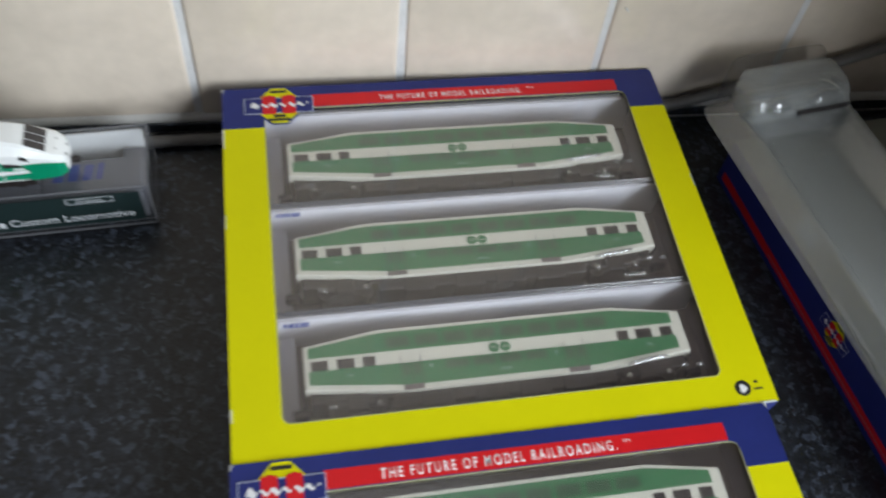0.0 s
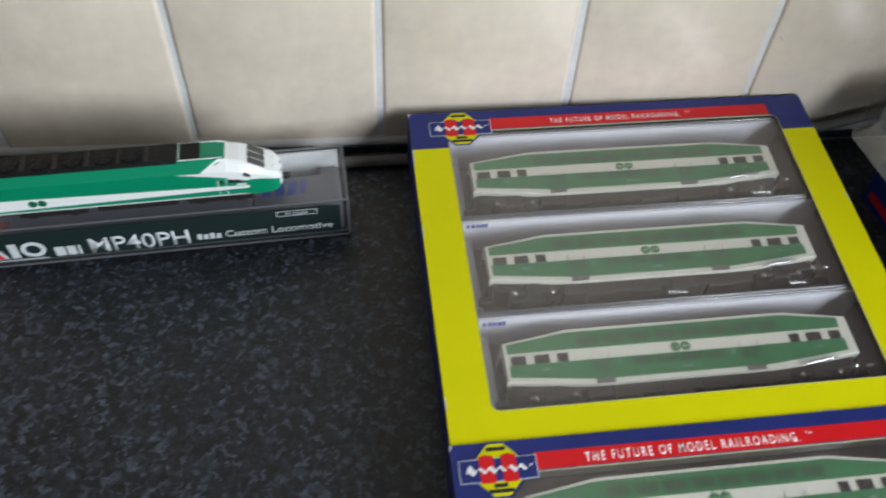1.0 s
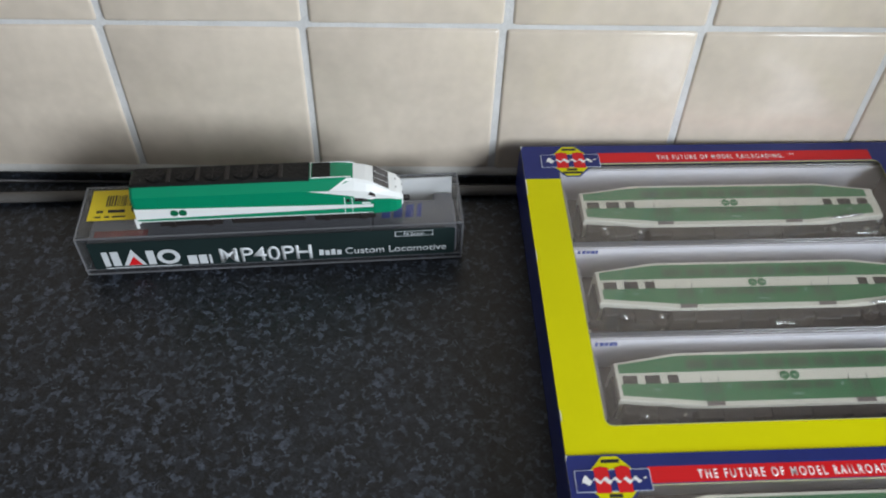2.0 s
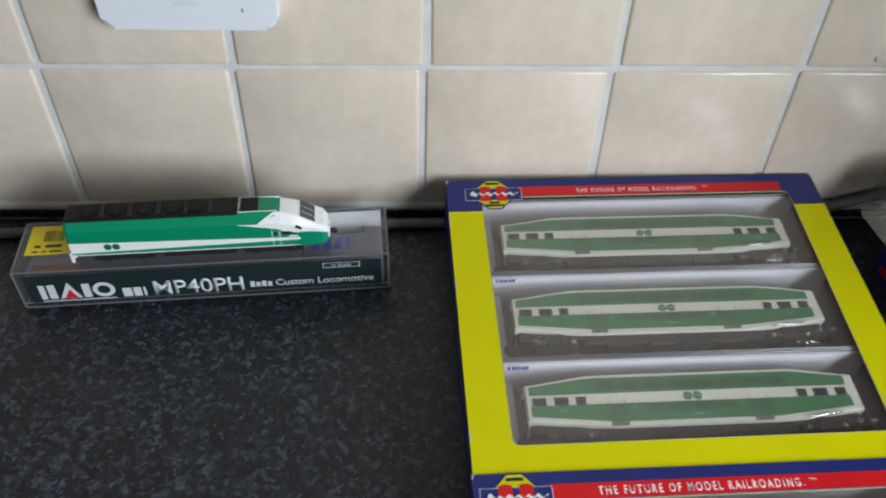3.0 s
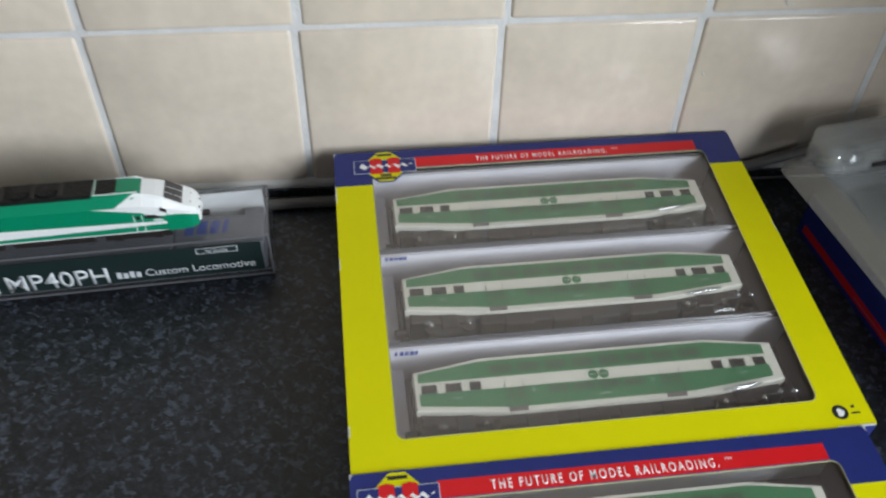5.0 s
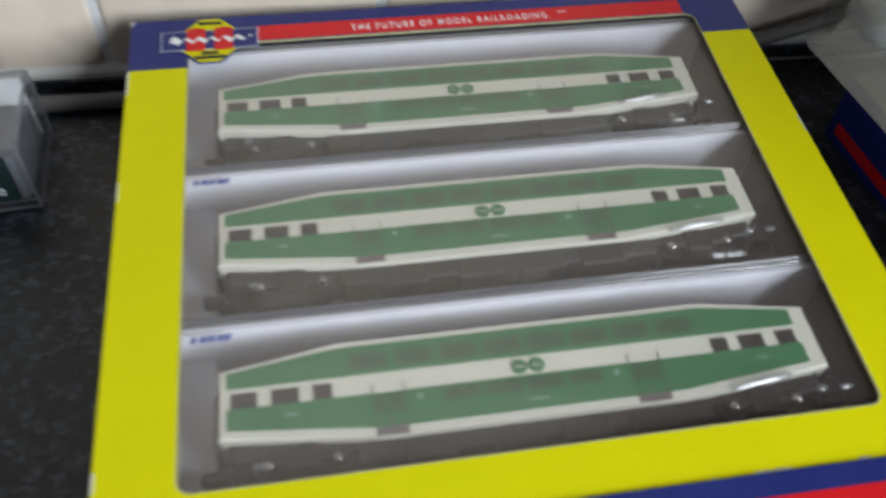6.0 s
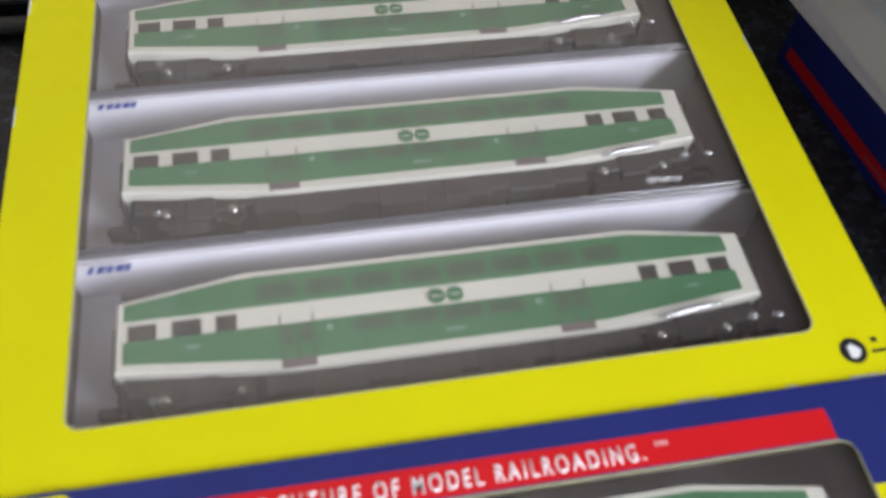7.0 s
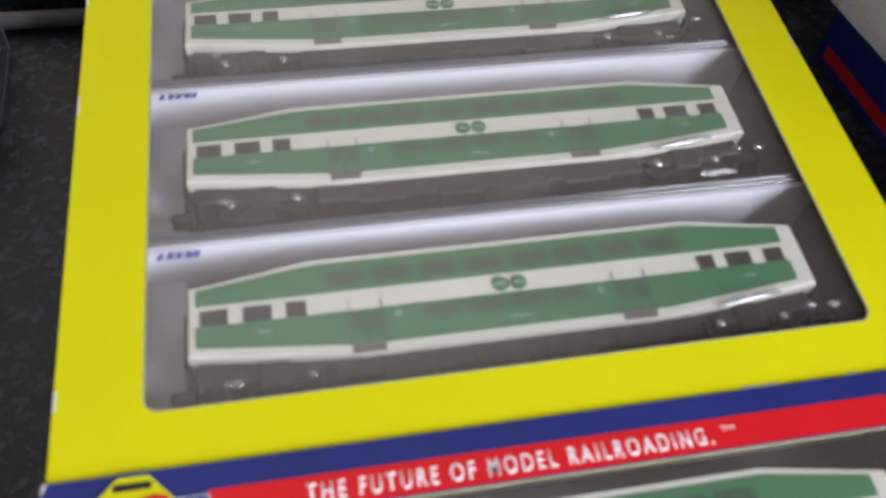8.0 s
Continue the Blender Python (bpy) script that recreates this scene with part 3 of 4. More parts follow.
def passenger_car(m, group):
    """A double-deck coach on its side, its flank up: u along, v towards the roof, z up from the case floor."""
    c = thing("passenger_car", m, "green and cream double-deck model coach lying in its display case", "model train", group)
    top = 0.0238
    body = part("body", prism(OUTLINE, 0.0045, top, bevel=0.0007), CREAM, c, "cream painted body")

    def band(name, u0, u1, f0, f1, mat, z=0.00012, label="", n=10):
        lo, hi = [], []
        for u in [u0 + (u1 - u0) * i / n for i in range(n + 1)]:
            lo.append((u, f0(u) if callable(f0) else f0))
            hi.append((u, f1(u) if callable(f1) else f1))
        return part(name, prism(lo + hi[::-1], top - 0.0002, top + z), mat, body, label)

    u0, u1, belt = -HL + 0.0020, HL - 0.0046, -0.0021
    skirt = lambda u: edge_at(u, False) + 0.0023
    band("upper_band", u0, u1, 0.0036, lambda u: edge_at(u, True) - 0.0014, GREEN, label="green upper band", n=24)
    band("lower_band", u0, DOORS[0][0], skirt, belt, GREEN, label="green lower band")
    band("lower_band", DOORS[0][1], DOORS[1][0], skirt, belt, GREEN, label="green lower band")
    band("lower_band", DOORS[1][1], u1, skirt, belt, GREEN, label="green lower band")
    # end windows, with a bright frame edge below each
    for a, b in ((-0.0768, -0.0703), (-0.0666, -0.0598), (-0.0563, -0.0515), (0.0502, 0.0548), (0.0582, 0.0651), (0.0690, 0.0742)):
        w = band("window", a, b, -0.0021, 0.0021, DARK_PANE, 0.00022, "dark end window", 2)
        part("window_edge", slab(a, b, -0.0024, -0.0021, top, top + 0.0003), GREEN, w)
    for d0, d1 in DOORS:
        mid = (d0 + d1) / 2
        for a, b in ((d0 + 0.0001, mid - 0.0002), (mid + 0.0002, d1 - 0.0001)):
            leaf = band("door", a, b, skirt, belt, GREEN, 0.00002, "green sliding door leaf", 2)
            part("door_glass", slab(a + 0.0008, b - 0.0008, -0.0078, -0.0026, top - 0.0002, top + 0.0001), TINTED, leaf, "smoked door glass")
        band("door_gap", mid - 0.0002, mid + 0.0002, SILL + 0.0026, belt, UNDER, 0.00003, "", 2)
        for a in (d0, d1 - 0.0003):
            band("door_post", a, a + 0.0003, SILL + 0.0026, 0.0004, UNDER, 0.00014, "", 2)
        band("step_gap", d0, d1, SILL + 0.0002, SILL + 0.0025, TRAY, 0.0001, "grey step recess", 2)
        for a in (d0 - 0.0046, d1 + 0.0030):
            if -0.034 < a < 0.030:
                band("small_sign", a, a + 0.0016, -0.0052, -0.0036, FAINT, 0.0002, "", 2)
    for a in (-0.0635, 0.0612):
        band("number_plate", a, a + 0.0032, -0.0056, -0.0048, FAINT, 0.0002, "", 2)
    for a, b in ((-0.0235, -0.0140), (-0.0125, -0.0030), (-0.0015, 0.0080), (0.0095, 0.0185)):
        band("lower_window", a, b, -0.0064, -0.0030, TINTED, 0.0002, "smoked lower-deck window", 2)
    for k in range(8):
        u = -0.0465 + 0.0119 * k
        band("upper_window", u, u + 0.0098, 0.0052, 0.0098, TINTED, 0.0002, "smoked upper-deck window", 2)
    band("number_plate", -0.002, 0.0032, -0.0094, -0.0086, FAINT, 0.0002, "", 2)
    for sx in (-1, 1):
        part("round_logo", disc(sx * 0.00232 - 0.0004, 0.0006, top + 0.0001, 0.0022, 0.0003, k=20), GREEN, body, "plain green round mark")
        part("logo_slot", slab(sx * 0.00232 - 0.0016, sx * 0.00232 + 0.0008, 0.00045, 0.00075, top + 0.0002, top + 0.00028), CREAM, body)
    # underframe and trucks
    b = bmesh.new()
    slab(-0.046, 0.046, SILL - 0.0052, SILL + 0.0004, 0.0062, 0.0218, 0.0006, bm=b)
    slab(-HL + 0.002, HL - 0.002, SILL - 0.001, SILL + 0.006, 0.0075, 0.0205, 0.0005, bm=b)
    for u in (-0.028, -0.006, 0.012, 0.030):
        slab(u - 0.007, u + 0.006, SILL - 0.0068, SILL - 0.0008, 0.0075, 0.0222, 0.0005, bm=b)
    part("underframe", b, UNDER, c, "black underframe")
    for sx in (-1, 1):
        cu = sx * 0.0600
        b = bmesh.new()
        slab(cu - 0.0115, cu + 0.0115, SILL - 0.0030, SILL + 0.0002, 0.0190, 0.0212, 0.0007, bm=b)
        slab(cu - 0.004, cu + 0.004, SILL - 0.0050, SILL + 0.0022, 0.0185, 0.0216, 0.0006, bm=b)
        slab(cu - 0.0105, cu + 0.0105, SILL - 0.0045, SILL + 0.0032, 0.0085, 0.0190, 0.0006, bm=b)
        tr = part("truck", b, UNDER, c, "black truck frame")
        for k in (-1, 1):
            part("wheel", disc(cu + k * 0.0086, SILL - 0.0036, 0.0188, 0.0031, 0.0016, k=20), UNDER, tr)
            hub = bmesh.new()
            bmesh.ops.create_uvsphere(hub, u_segments=12, v_segments=8, radius=0.0014, matrix=Matrix.Translation((cu + k * 0.0086, SILL - 0.0030, 0.0212)))
            part("wheel_hub", hub, STEEL, tr, "bright axle end", smooth=True)
        part("coupler", slab(*sorted((sx * (HL - 0.001), sx * (HL + 0.0052))), SILL - 0.0034, SILL - 0.0002, 0.0120, 0.0165, 0.0006), UNDER, c, "black coupler")
        part("end_gangway", slab(*sorted((sx * (HL - 0.0004), sx * (HL + 0.0014))), SILL + 0.003, ROOF - 0.009, 0.0075, 0.0205, 0.0006), UNDER, c)
    return c


A_POSE = pose(0.1258, -0.1866, 0.0002, 0, 0, 1.89) @ pose(0, 0, 0, 2.33)
B_POSE = pose(0.1222, -0.1882, 0.0003, 0, 0, 1.8) @ pose(0, -CD, 0) @ Matrix.Diagonal((0.972, 1, 1.02, 1))
carton(A_POSE, "yellow and navy window carton holding three green model coaches", (-0.0335, 0.0375, 0.0033, -0.0815))
carton(B_POSE, "yellow and navy window carton of coaches in front of another", (-0.0526, 0.0405, 0.0042, -0.0890), wear=2)
for P_, shift, group in ((A_POSE, 0.0, "cases in the far carton"), (B_POSE, 0.0105, "cases in the near carton")):
    for v0, v1, mid in ((0.0090, 0.0612, 0.0372), (0.0616, 0.1158, 0.0899), (0.1162, 0.1708, 0.1427)):
        jewel_case(P_, v0 + shift, v1 + shift, group)
        passenger_car(P_ @ pose(0.0003, mid + shift, 0.0012), group.replace("cases", "coaches"))

# ---- carton on its back at the right, and the moulded blister on it ----
C_POSE = pose(0.2620, -0.0445, 0.0003, 0, 0, 7.6)
cc = thing("carton", C_POSE, "navy carton with a red side stripe, under a blister tray", "box", "model train cartons")
part("sleeve", slab(0, 0.092, -CW, 0, 0, CH - 0.0006, 0.0006), NAVY, cc, "navy printed card")
part("face_panel", slab(0.0003, 0.0917, -CW + 0.0003, -0.0003, CH - 0.0006, CH), material("olive_grey_card", (0.13, 0.13, 0.105), 0.6, vary=0.2, scale=40), cc, "dull olive grey face")
part("red_strip", slab(-0.00015, 0.001, -CW + 0.0005, -0.0045, 0.0042, 0.0090), RED, cc, "red stripe along the side")
part("worn_edge", slab(-0.0002, 0.001, -CW + 0.001, -0.055, 0.0058, 0.0063), material("dull_pink_print", (0.4, 0.16, 0.18), 0.5, vary=0.3, scale=200), cc, "pale worn line")
badge(part("side_label", slab(-0.0001, 0.0005, -0.126, -0.09, 0.011, 0.027), NAVY, cc), 0, 0, 0, 0.62)
_lab = [o for o in cc.children if o.name.startswith("side_label")][0]
for o in _lab.children:
    o.matrix_basis = Matrix.Translation((-0.0001, -0.108, 0.0185)) @ Matrix(((0, 0, -1, 0), (-1, 0, 0, 0), (0, 1, 0, 0), (0, 0, 0, 1)))


def shell_of(bm, outlines):
    """Skins a row of closed outlines (x, y, z) and caps the last."""
    rings = [[bm.verts.new((x, y, z + 0.0003 * noise.noise((x * 60, y * 60, z * 80)))) for x, y in pts] for pts, z in outlines]
    for a, b in zip(rings, rings[1:]):
        for i in range(len(a)):
            bm.faces.new((a[i], a[(i + 1) % len(a)], b[(i + 1) % len(b)], b[i]))
    bm.faces.new(rings[-1])
    return bm


def blister(m):
    """A long vacuum-formed tray of frosted plastic: flange, low rim, a trough, and a raised end block with sockets."""
    c = thing("plastic_blister", m, "empty frosted plastic blister tray resting on a navy carton", "packaging")
    w, ln = 0.078, 0.235
    R = lambda i, far, near, r: rounded(i, w - i, -ln + near, -far, r, 6)
    shell = part("shell", shell_of(bmesh.new(), [(R(0, 0, 0, 0.009), 0.0), (R(0.0042, 0.0035, 0.0042, 0.008), 0.0006), (R(0.0048, 0.0040, 0.005, 0.008), 0.0024), (R(0.0056, 0.0046, 0.006, 0.008), 0.0028),
                                                 (R(0.0078, 0.0060, 0.009, 0.008), 0.0112), (R(0.0088, 0.0070, 0.010, 0.008), 0.0120), (R(0.0108, 0.0200, 0.014, 0.008), 0.0120), (R(0.0118, 0.0215, 0.016, 0.008), 0.0114),
                                                 (R(0.0205, 0.0285, 0.030, 0.006), 0.0020), (R(0.0222, 0.0300, 0.033, 0.005), 0.0012)]), FROST, c, "frosted shell", smooth=True)
    shell.modifiers.new("thickness", "SOLIDIFY").thickness = 0.0005
    # the end block stands on the rim, with lugs and a slot set on its front
    E = lambda x0, x1, y0, y1, r: rounded(x0, x1, y0, y1, r, 6)
    block = part("end_block", shell_of(bmesh.new(), [(E(0.0080, w - 0.0080, -0.0285, -0.0060, 0.006), 0.0121), (E(0.0102, w - 0.0108, -0.0255, -0.0040, 0.006), 0.0215), (E(0.0114, w - 0.0120, -0.0225, -0.0026, 0.006), 0.0242), (E(0.0132, w - 0.0138, -0.0205, -0.0040, 0.005), 0.0250)]), FROST, c, "raised frosted end block", smooth=True)
    block.modifiers.new("thickness", "SOLIDIFY").thickness = 0.0005
    for x, rx in ((0.0235, 0.0068), (0.0500, 0.0100)):
        b = bmesh.new()
        bmesh.ops.create_uvsphere(b, u_segments=20, v_segments=12, radius=1.0, matrix=Matrix.Translation((x, -0.0252, 0.0196)) @ Matrix.Diagonal((rx, 0.0042, 0.0054, 1)))
        part("lug", b, LUG, block, "rounded shiny lug", smooth=True)
    for y, z in ((-0.0272, 0.0162), (-0.0290, 0.0132)):
        part("slot_lip", slab(0.0345, w - 0.0125, y - 0.0007, y + 0.0007, z - 0.0006, z + 0.0006, 0.0004, seg=2), LUG, block, "bright lip of a slot", smooth=True)
    # nothing is hollowed here: a black slab stands for the shade inside
    part("slot", slab(0.0355, w - 0.0135, -0.0287, -0.0272, 0.0134, 0.0160, 0.0003), UNDER, block, "black slab painting in the dark of a slot")
    # a thin clear flap behind the end block
    flap = shell_of(bmesh.new(), [(E(0.0098, w - 0.0098, -0.0030, 0.0035, 0.003), 0.0008), (E(0.0118, w - 0.0118, -0.0010, 0.0050, 0.003), 0.0240), (E(0.0140, w - 0.0140, 0.0000, 0.0045, 0.002), 0.0262)])
    part("end_flap", flap, clear_plastic("thin_clear_plastic", (0.90, 0.89, 0.87), 0.12, 1.4, haze=0.05), c, "thin clear end flap", smooth=True)
    return c


blister(pose(0.2500, -0.0205, CH + 0.0008, 0, 0, 10.0))

# ---- locomotive case with its locomotive on top ----
K_POSE = pose(-0.2172, -0.0712, 0.0002, 0, 0, 4.1)
KW, KD, KH = 0.1975, 0.038, 0.0278
kc = thing("locomotive_case", K_POSE, "clear plastic locomotive case with a dark green front label", "case")
for q in ((0, KW, 0, 0.0011, 0, KH), (0, KW, KD - 0.0011, KD, 0, KH), (0, 0.0011, 0.0011, KD - 0.0011, 0, KH), (KW - 0.0011, KW, 0.0011, KD - 0.0011, 0, KH)):
    part("case_wall", slab(*q, 0.0002), CASE_CLEAR, kc, "clear wall").visible_shadow = False
part("lid", slab(0.0011, KW - 0.0011, 0.0011, KD - 0.0011, KH - 0.0011, KH - 0.0001), CASE_CLEAR, kc, "clear lid").visible_shadow = False
_b = bmesh.new()
r = 0.0009
for y in (0, KD - r):
    for z in (0, KH - r):
        slab(0, KW, y - 0.0001, y + r, z, z + r + 0.0001, 0.0003, bm=_b)
for x in (0, KW - r):
    for z in (0, KH - r):
        slab(x - 0.0001, x + r + 0.0001, r, KD - r, z, z + r + 0.0001, 0.0003, bm=_b)
    for y in (0, KD - r):
        slab(x - 0.0001, x + r + 0.0001, y - 0.0001, y + r, r, KH - r, 0.0003, bm=_b)
part("moulded_edge", _b, CASE_EDGE, kc, "cloudy moulded edges")
part("lid_seam", slab(-0.0003, KW + 0.0003, -0.0003, 0.0001, 0.0042, 0.0047), CASE_EDGE, kc)
_b = slab(0.004, 0.150, 0.003, KD - 0.003, 0.0012, 0.0205, 0.001)
slab(0.150, KW - 0.003, 0.003, KD - 0.0125, 0.0012, 0.0205, 0.001, bm=_b)
slab(0.184, KW - 0.003, KD - 0.0125, KD - 0.003, 0.0012, 0.0160, 0.001, bm=_b)
part("grey_insert", _b, material("grey_insert_card", (0.17, 0.17, 0.19), 0.6, vary=0.1, scale=60), kc, "grey insert")
part("back_card", slab(0.004, KW - 0.003, KD - 0.0024, KD - 0.0016, 0.0012, 0.0262), WHITE, kc, "white inner card")
part("sticker", slab(0.0045, 0.0300, 0.0125, 0.0345, KH + 0.0001, KH + 0.0002), STICKER, kc, "yellow price sticker with a barcode")
random.seed(5)
_u = 0.0125
while _u < 0.0255:
    w = random.choice((0.0003, 0.0005, 0.0008))
    part("barcode_bar", slab(_u, _u + w, 0.0225, 0.0305, KH + 0.0002, KH + 0.00026), BLACK_INK, kc)
    _u += w + random.choice((0.0003, 0.0005, 0.0007))
for x0, x1, y0, y1 in ((0.0085, 0.0118, 0.0178, 0.0196), (0.0142, 0.0228, 0.0178, 0.0198), (0.0080, 0.0112, 0.0143, 0.0154), (0.0130, 0.0155, 0.0143, 0.0154), (0.0170, 0.0235, 0.0143, 0.0154)):
    part("sticker_print", slab(x0, x1, y0, y1, KH + 0.0002, KH + 0.00026), BLACK_INK, kc)
part("red_patch", slab(0.007, 0.034, 0.0062, 0.0118, 0.0205, 0.0207), material("faded_red", (0.34, 0.07, 0.06), 0.6, vary=0.4, scale=120), kc, "faded red patch")
for k, (x0, x1) in enumerate(((0.1550, 0.1605), (0.1612, 0.1668), (0.1676, 0.1728), (0.1736, 0.1772))):
    part("blue_mark", prism([(x0, 0.0125), (x1 - 0.001, 0.0125), (x1, 0.0215 + 0.0008 * (k % 2)), (x0 + 0.0012, 0.0215)], 0.0205, 0.0207), BLUE_INK, kc, "blue printed mark")
label = part("front_label", prism(rounded(0.0055, KW - 0.0045, 0.0048, 0.0246, 0.0006, 2), 0, 0.0002), LABEL_DARK, kc, "dark green printed label", pose(0, -0.0002, 0, 90))


def front(name, x, z, text, height, width, bold=0.0, mat=LABEL_WHITE):
    lettering(name, text, height, label, pose(x, z, 0.0002), mat, "white lettering", width=width, bold=bold)


# the maker's mark, as plain blocks and a red triangle
for pts in ([(0.0110, 0.0070), (0.0140, 0.0070), (0.0140, 0.0178), (0.0110, 0.0178)], [(0.0154, 0.0070), (0.0194, 0.0070), (0.0194, 0.0178), (0.0154, 0.0178)],
            [(0.0206, 0.0070), (0.0320, 0.0070), (0.0264, 0.0192)], [(0.0332, 0.0070), (0.0372, 0.0070), (0.0372, 0.0176), (0.0332, 0.0176)]):
    part("logo_block", prism(pts, 0.0002, 0.00028), LABEL_WHITE, label, "plain pale block")
part("logo_ring", pierced([(0.0442 + 0.0058 * math.cos(a), 0.0124 + 0.0056 * math.sin(a)) for a in [k * math.pi / 12 for k in range(24)]], [[(0.0442 + 0.0034 * math.cos(a), 0.0124 + 0.0032 * math.sin(a)) for a in [k * math.pi / 12 for k in range(24)]]], 0.0002, 0.00028), LABEL_WHITE, label, "plain pale ring")
part("logo_triangle", prism([(0.0228, 0.0072), (0.0300, 0.0072), (0.0266, 0.0138)], 0.0002, 0.0003), RED, label, "red triangle")
part("logo_underline", slab(0.0110, 0.0495, 0.0052, 0.0058, 0.0002, 0.00028), LABEL_WHITE, label)
for x0, x1 in ((0.0535, 0.0583), (0.0592, 0.0634), (0.0645, 0.0658)):
    part("maker_block", slab(x0, x1, 0.0058, 0.0126, 0.0002, 0.00028), LABEL_WHITE, label, "plain pale block")
front("model_number", 0.0700, 0.0060, "MP40PH", 0.0110, 0.0478, 0.012)
for k in range(4):
    part("series_block", slab(0.1215 + 0.0031 * k, 0.1238 + 0.0031 * k, 0.0078, 0.0122 - 0.0008 * (k % 2), 0.0002, 0.00028), LABEL_WHITE, label, "plain pale block")
front("description", 0.1352, 0.0080, "Custom Locomotive", 0.0050, 0.0535, 0.01)
part("scale_frame", pierced([(0.1615, 0.0196), (0.1815, 0.0196), (0.1815, 0.0234), (0.1615, 0.0234)], [[(0.1619, 0.0199), (0.1811, 0.0199), (0.1811, 0.0231), (0.1619, 0.0231)]], 0.0002, 0.00026), LABEL_WHITE, label)
front("scale_lettering", 0.1662, 0.0204, "N Scale", 0.0021, 0.0105)


def locomotive(m):
    """A streamlined cab locomotive: x forward, the near flank at -y, z up from the rail level."""
    c = thing("locomotive", m, "bright green and white model diesel locomotive standing on its case", "model train")
    H = 0.0098

    def loft(stations, sections):
        bm = bmesh.new()
        rows = [[bm.verts.new((x, y, z)) for y, z in sec] for x, sec in zip(stations, sections)]
        for a, b in zip(rows, rows[1:]):
            for i in range(len(a)):
                bm.faces.new((a[i], a[(i + 1) % len(a)], b[(i + 1) % len(b)], b[i]))
        bm.faces.new(rows[0][::-1])
        bm.faces.new(rows[-1])
        return bm

    def sec(h, z0, eave, roof, rw):
        return [(-h, z0), (-h, eave), (-rw - (h - rw) * 0.35, (eave + roof * 2) / 3 + 0.0004), (-rw, roof), (rw, roof), (rw + (h - rw) * 0.35, (eave + roof * 2) / 3 + 0.0004), (h, eave), (h, z0)]

    S = 0.0052
    xs = [0, 0.0015, 0.086, 0.100, 0.108]
    body = part("body", loft(xs, [sec(H - 0.0006, S, 0.0200, 0.0244, 0.0050), sec(H, S, 0.0206, 0.0252, 0.0054), sec(H, S, 0.0206, 0.0252, 0.0054), sec(H, S, 0.0206, 0.0252, 0.0054), sec(H, S, 0.0200, 0.0242, 0.0054)]), LOCO_GREEN, c, "bright green hood")
    xs = [0.108, 0.1140, 0.1176, 0.1258, 0.1288, 0.1312, 0.1326]
    nose = part("nose", loft(xs, [sec(H, S, 0.0200, 0.0242, 0.0054), sec(H, S, 0.0190, 0.0228, 0.0056), sec(H * 0.985, S, 0.0178, 0.0215, 0.0058), sec(H * 0.92, S, 0.0150, 0.0166, 0.0060), sec(H * 0.86, S, 0.0140, 0.0153, 0.0054), sec(H * 0.72, S + 0.0006, 0.0122, 0.0134, 0.0044), sec(H * 0.5, S + 0.001, 0.0100, 0.0108, 0.0036)]), LOCO_WHITE, c, "white sloped nose")

    def flank(name, pts, mat, parent, out=0.00012, label="", far=True):
        for s in (-1, 1) if far else (-1,):
            bm = prism(pts, H - 0.0003, H + out)
            part(name, bm, mat, parent, label, pose(0, 0, 0, 90) if s < 0 else Matrix.Scale(-1, 4, (0, 1, 0)) @ pose(0, 0, 0, 90))

    flank("side_stripe", [(0.0004, 0.0070), (0.1175, 0.0092), (0.1175, 0.0108), (0.0004, 0.0136)], LOCO_WHITE, body, label="white stripe along the side")
    flank("sill_line", [(0.0004, S + 0.0001), (0.114, S + 0.0001), (0.114, S + 0.0006), (0.0004, S + 0.0006)], LOCO_WHITE, body, label="thin white line")
    flank("white_wedge", [(0.0855, 0.0205), (0.1060, 0.0168), (0.1175, 0.0142), (0.1175, 0.0162), (0.1112, 0.0190), (0.1075, 0.0199)], LOCO_WHITE, body, label="white wedge sweeping to the nose")
    for s in (-1, 1):
        bm = bmesh.new()
        pts = [(0.0960, 0.0205, H), (0.1082, 0.0200, H), (0.1085, 0.0243, 0.0054), (0.1050, 0.0247, 0.0055)]
        lo, hi = [bm.verts.new((x, s * (y + 0.0001), z - 0.0004)) for x, z, y in pts], [bm.verts.new((x, s * (y + 0.00035), z + 0.0002)) for x, z, y in pts]
        bm.faces.new(hi)
        bm.faces.new(lo[::-1])
        for i in range(4):
            bm.faces.new((lo[i], lo[(i + 1) % 4], hi[(i + 1) % 4], hi[i]))
        part("white_brow", bm, LOCO_WHITE, body, "white roof shoulder")
    flank("cab_side", [(0.1075, S + 0.0004), (0.1182, S + 0.0004), (0.1182, 0.0136), (0.1075, 0.0150)], LOCO_GREEN, body, 0.00006, "green cab side")
    flank("cab_window", [(0.1082, 0.0131), (0.1165, 0.0128), (0.1130, 0.0148), (0.1082, 0.0153)], DARK_PANE, body, 0.0002, "dark cab window")
    for x in (0.1030, 0.1068):
        flank("door_frame", [(x, S + 0.0005), (x + 0.0003, S + 0.0005), (x + 0.0003, 0.0156), (x, 0.0157)], LOCO_WHITE, body, 0.0002, "white door edge")
    flank("door_window", [(0.1041, 0.0128), (0.1058, 0.0128), (0.1058, 0.0148), (0.1041, 0.0148)], DARK_PANE, body, 0.0002)
    flank("number_bar", [(0.1118, 0.0124), (0.1162, 0.0122), (0.1162, 0.0113), (0.1118, 0.0115)], LOCO_WHITE, body, 0.0002)
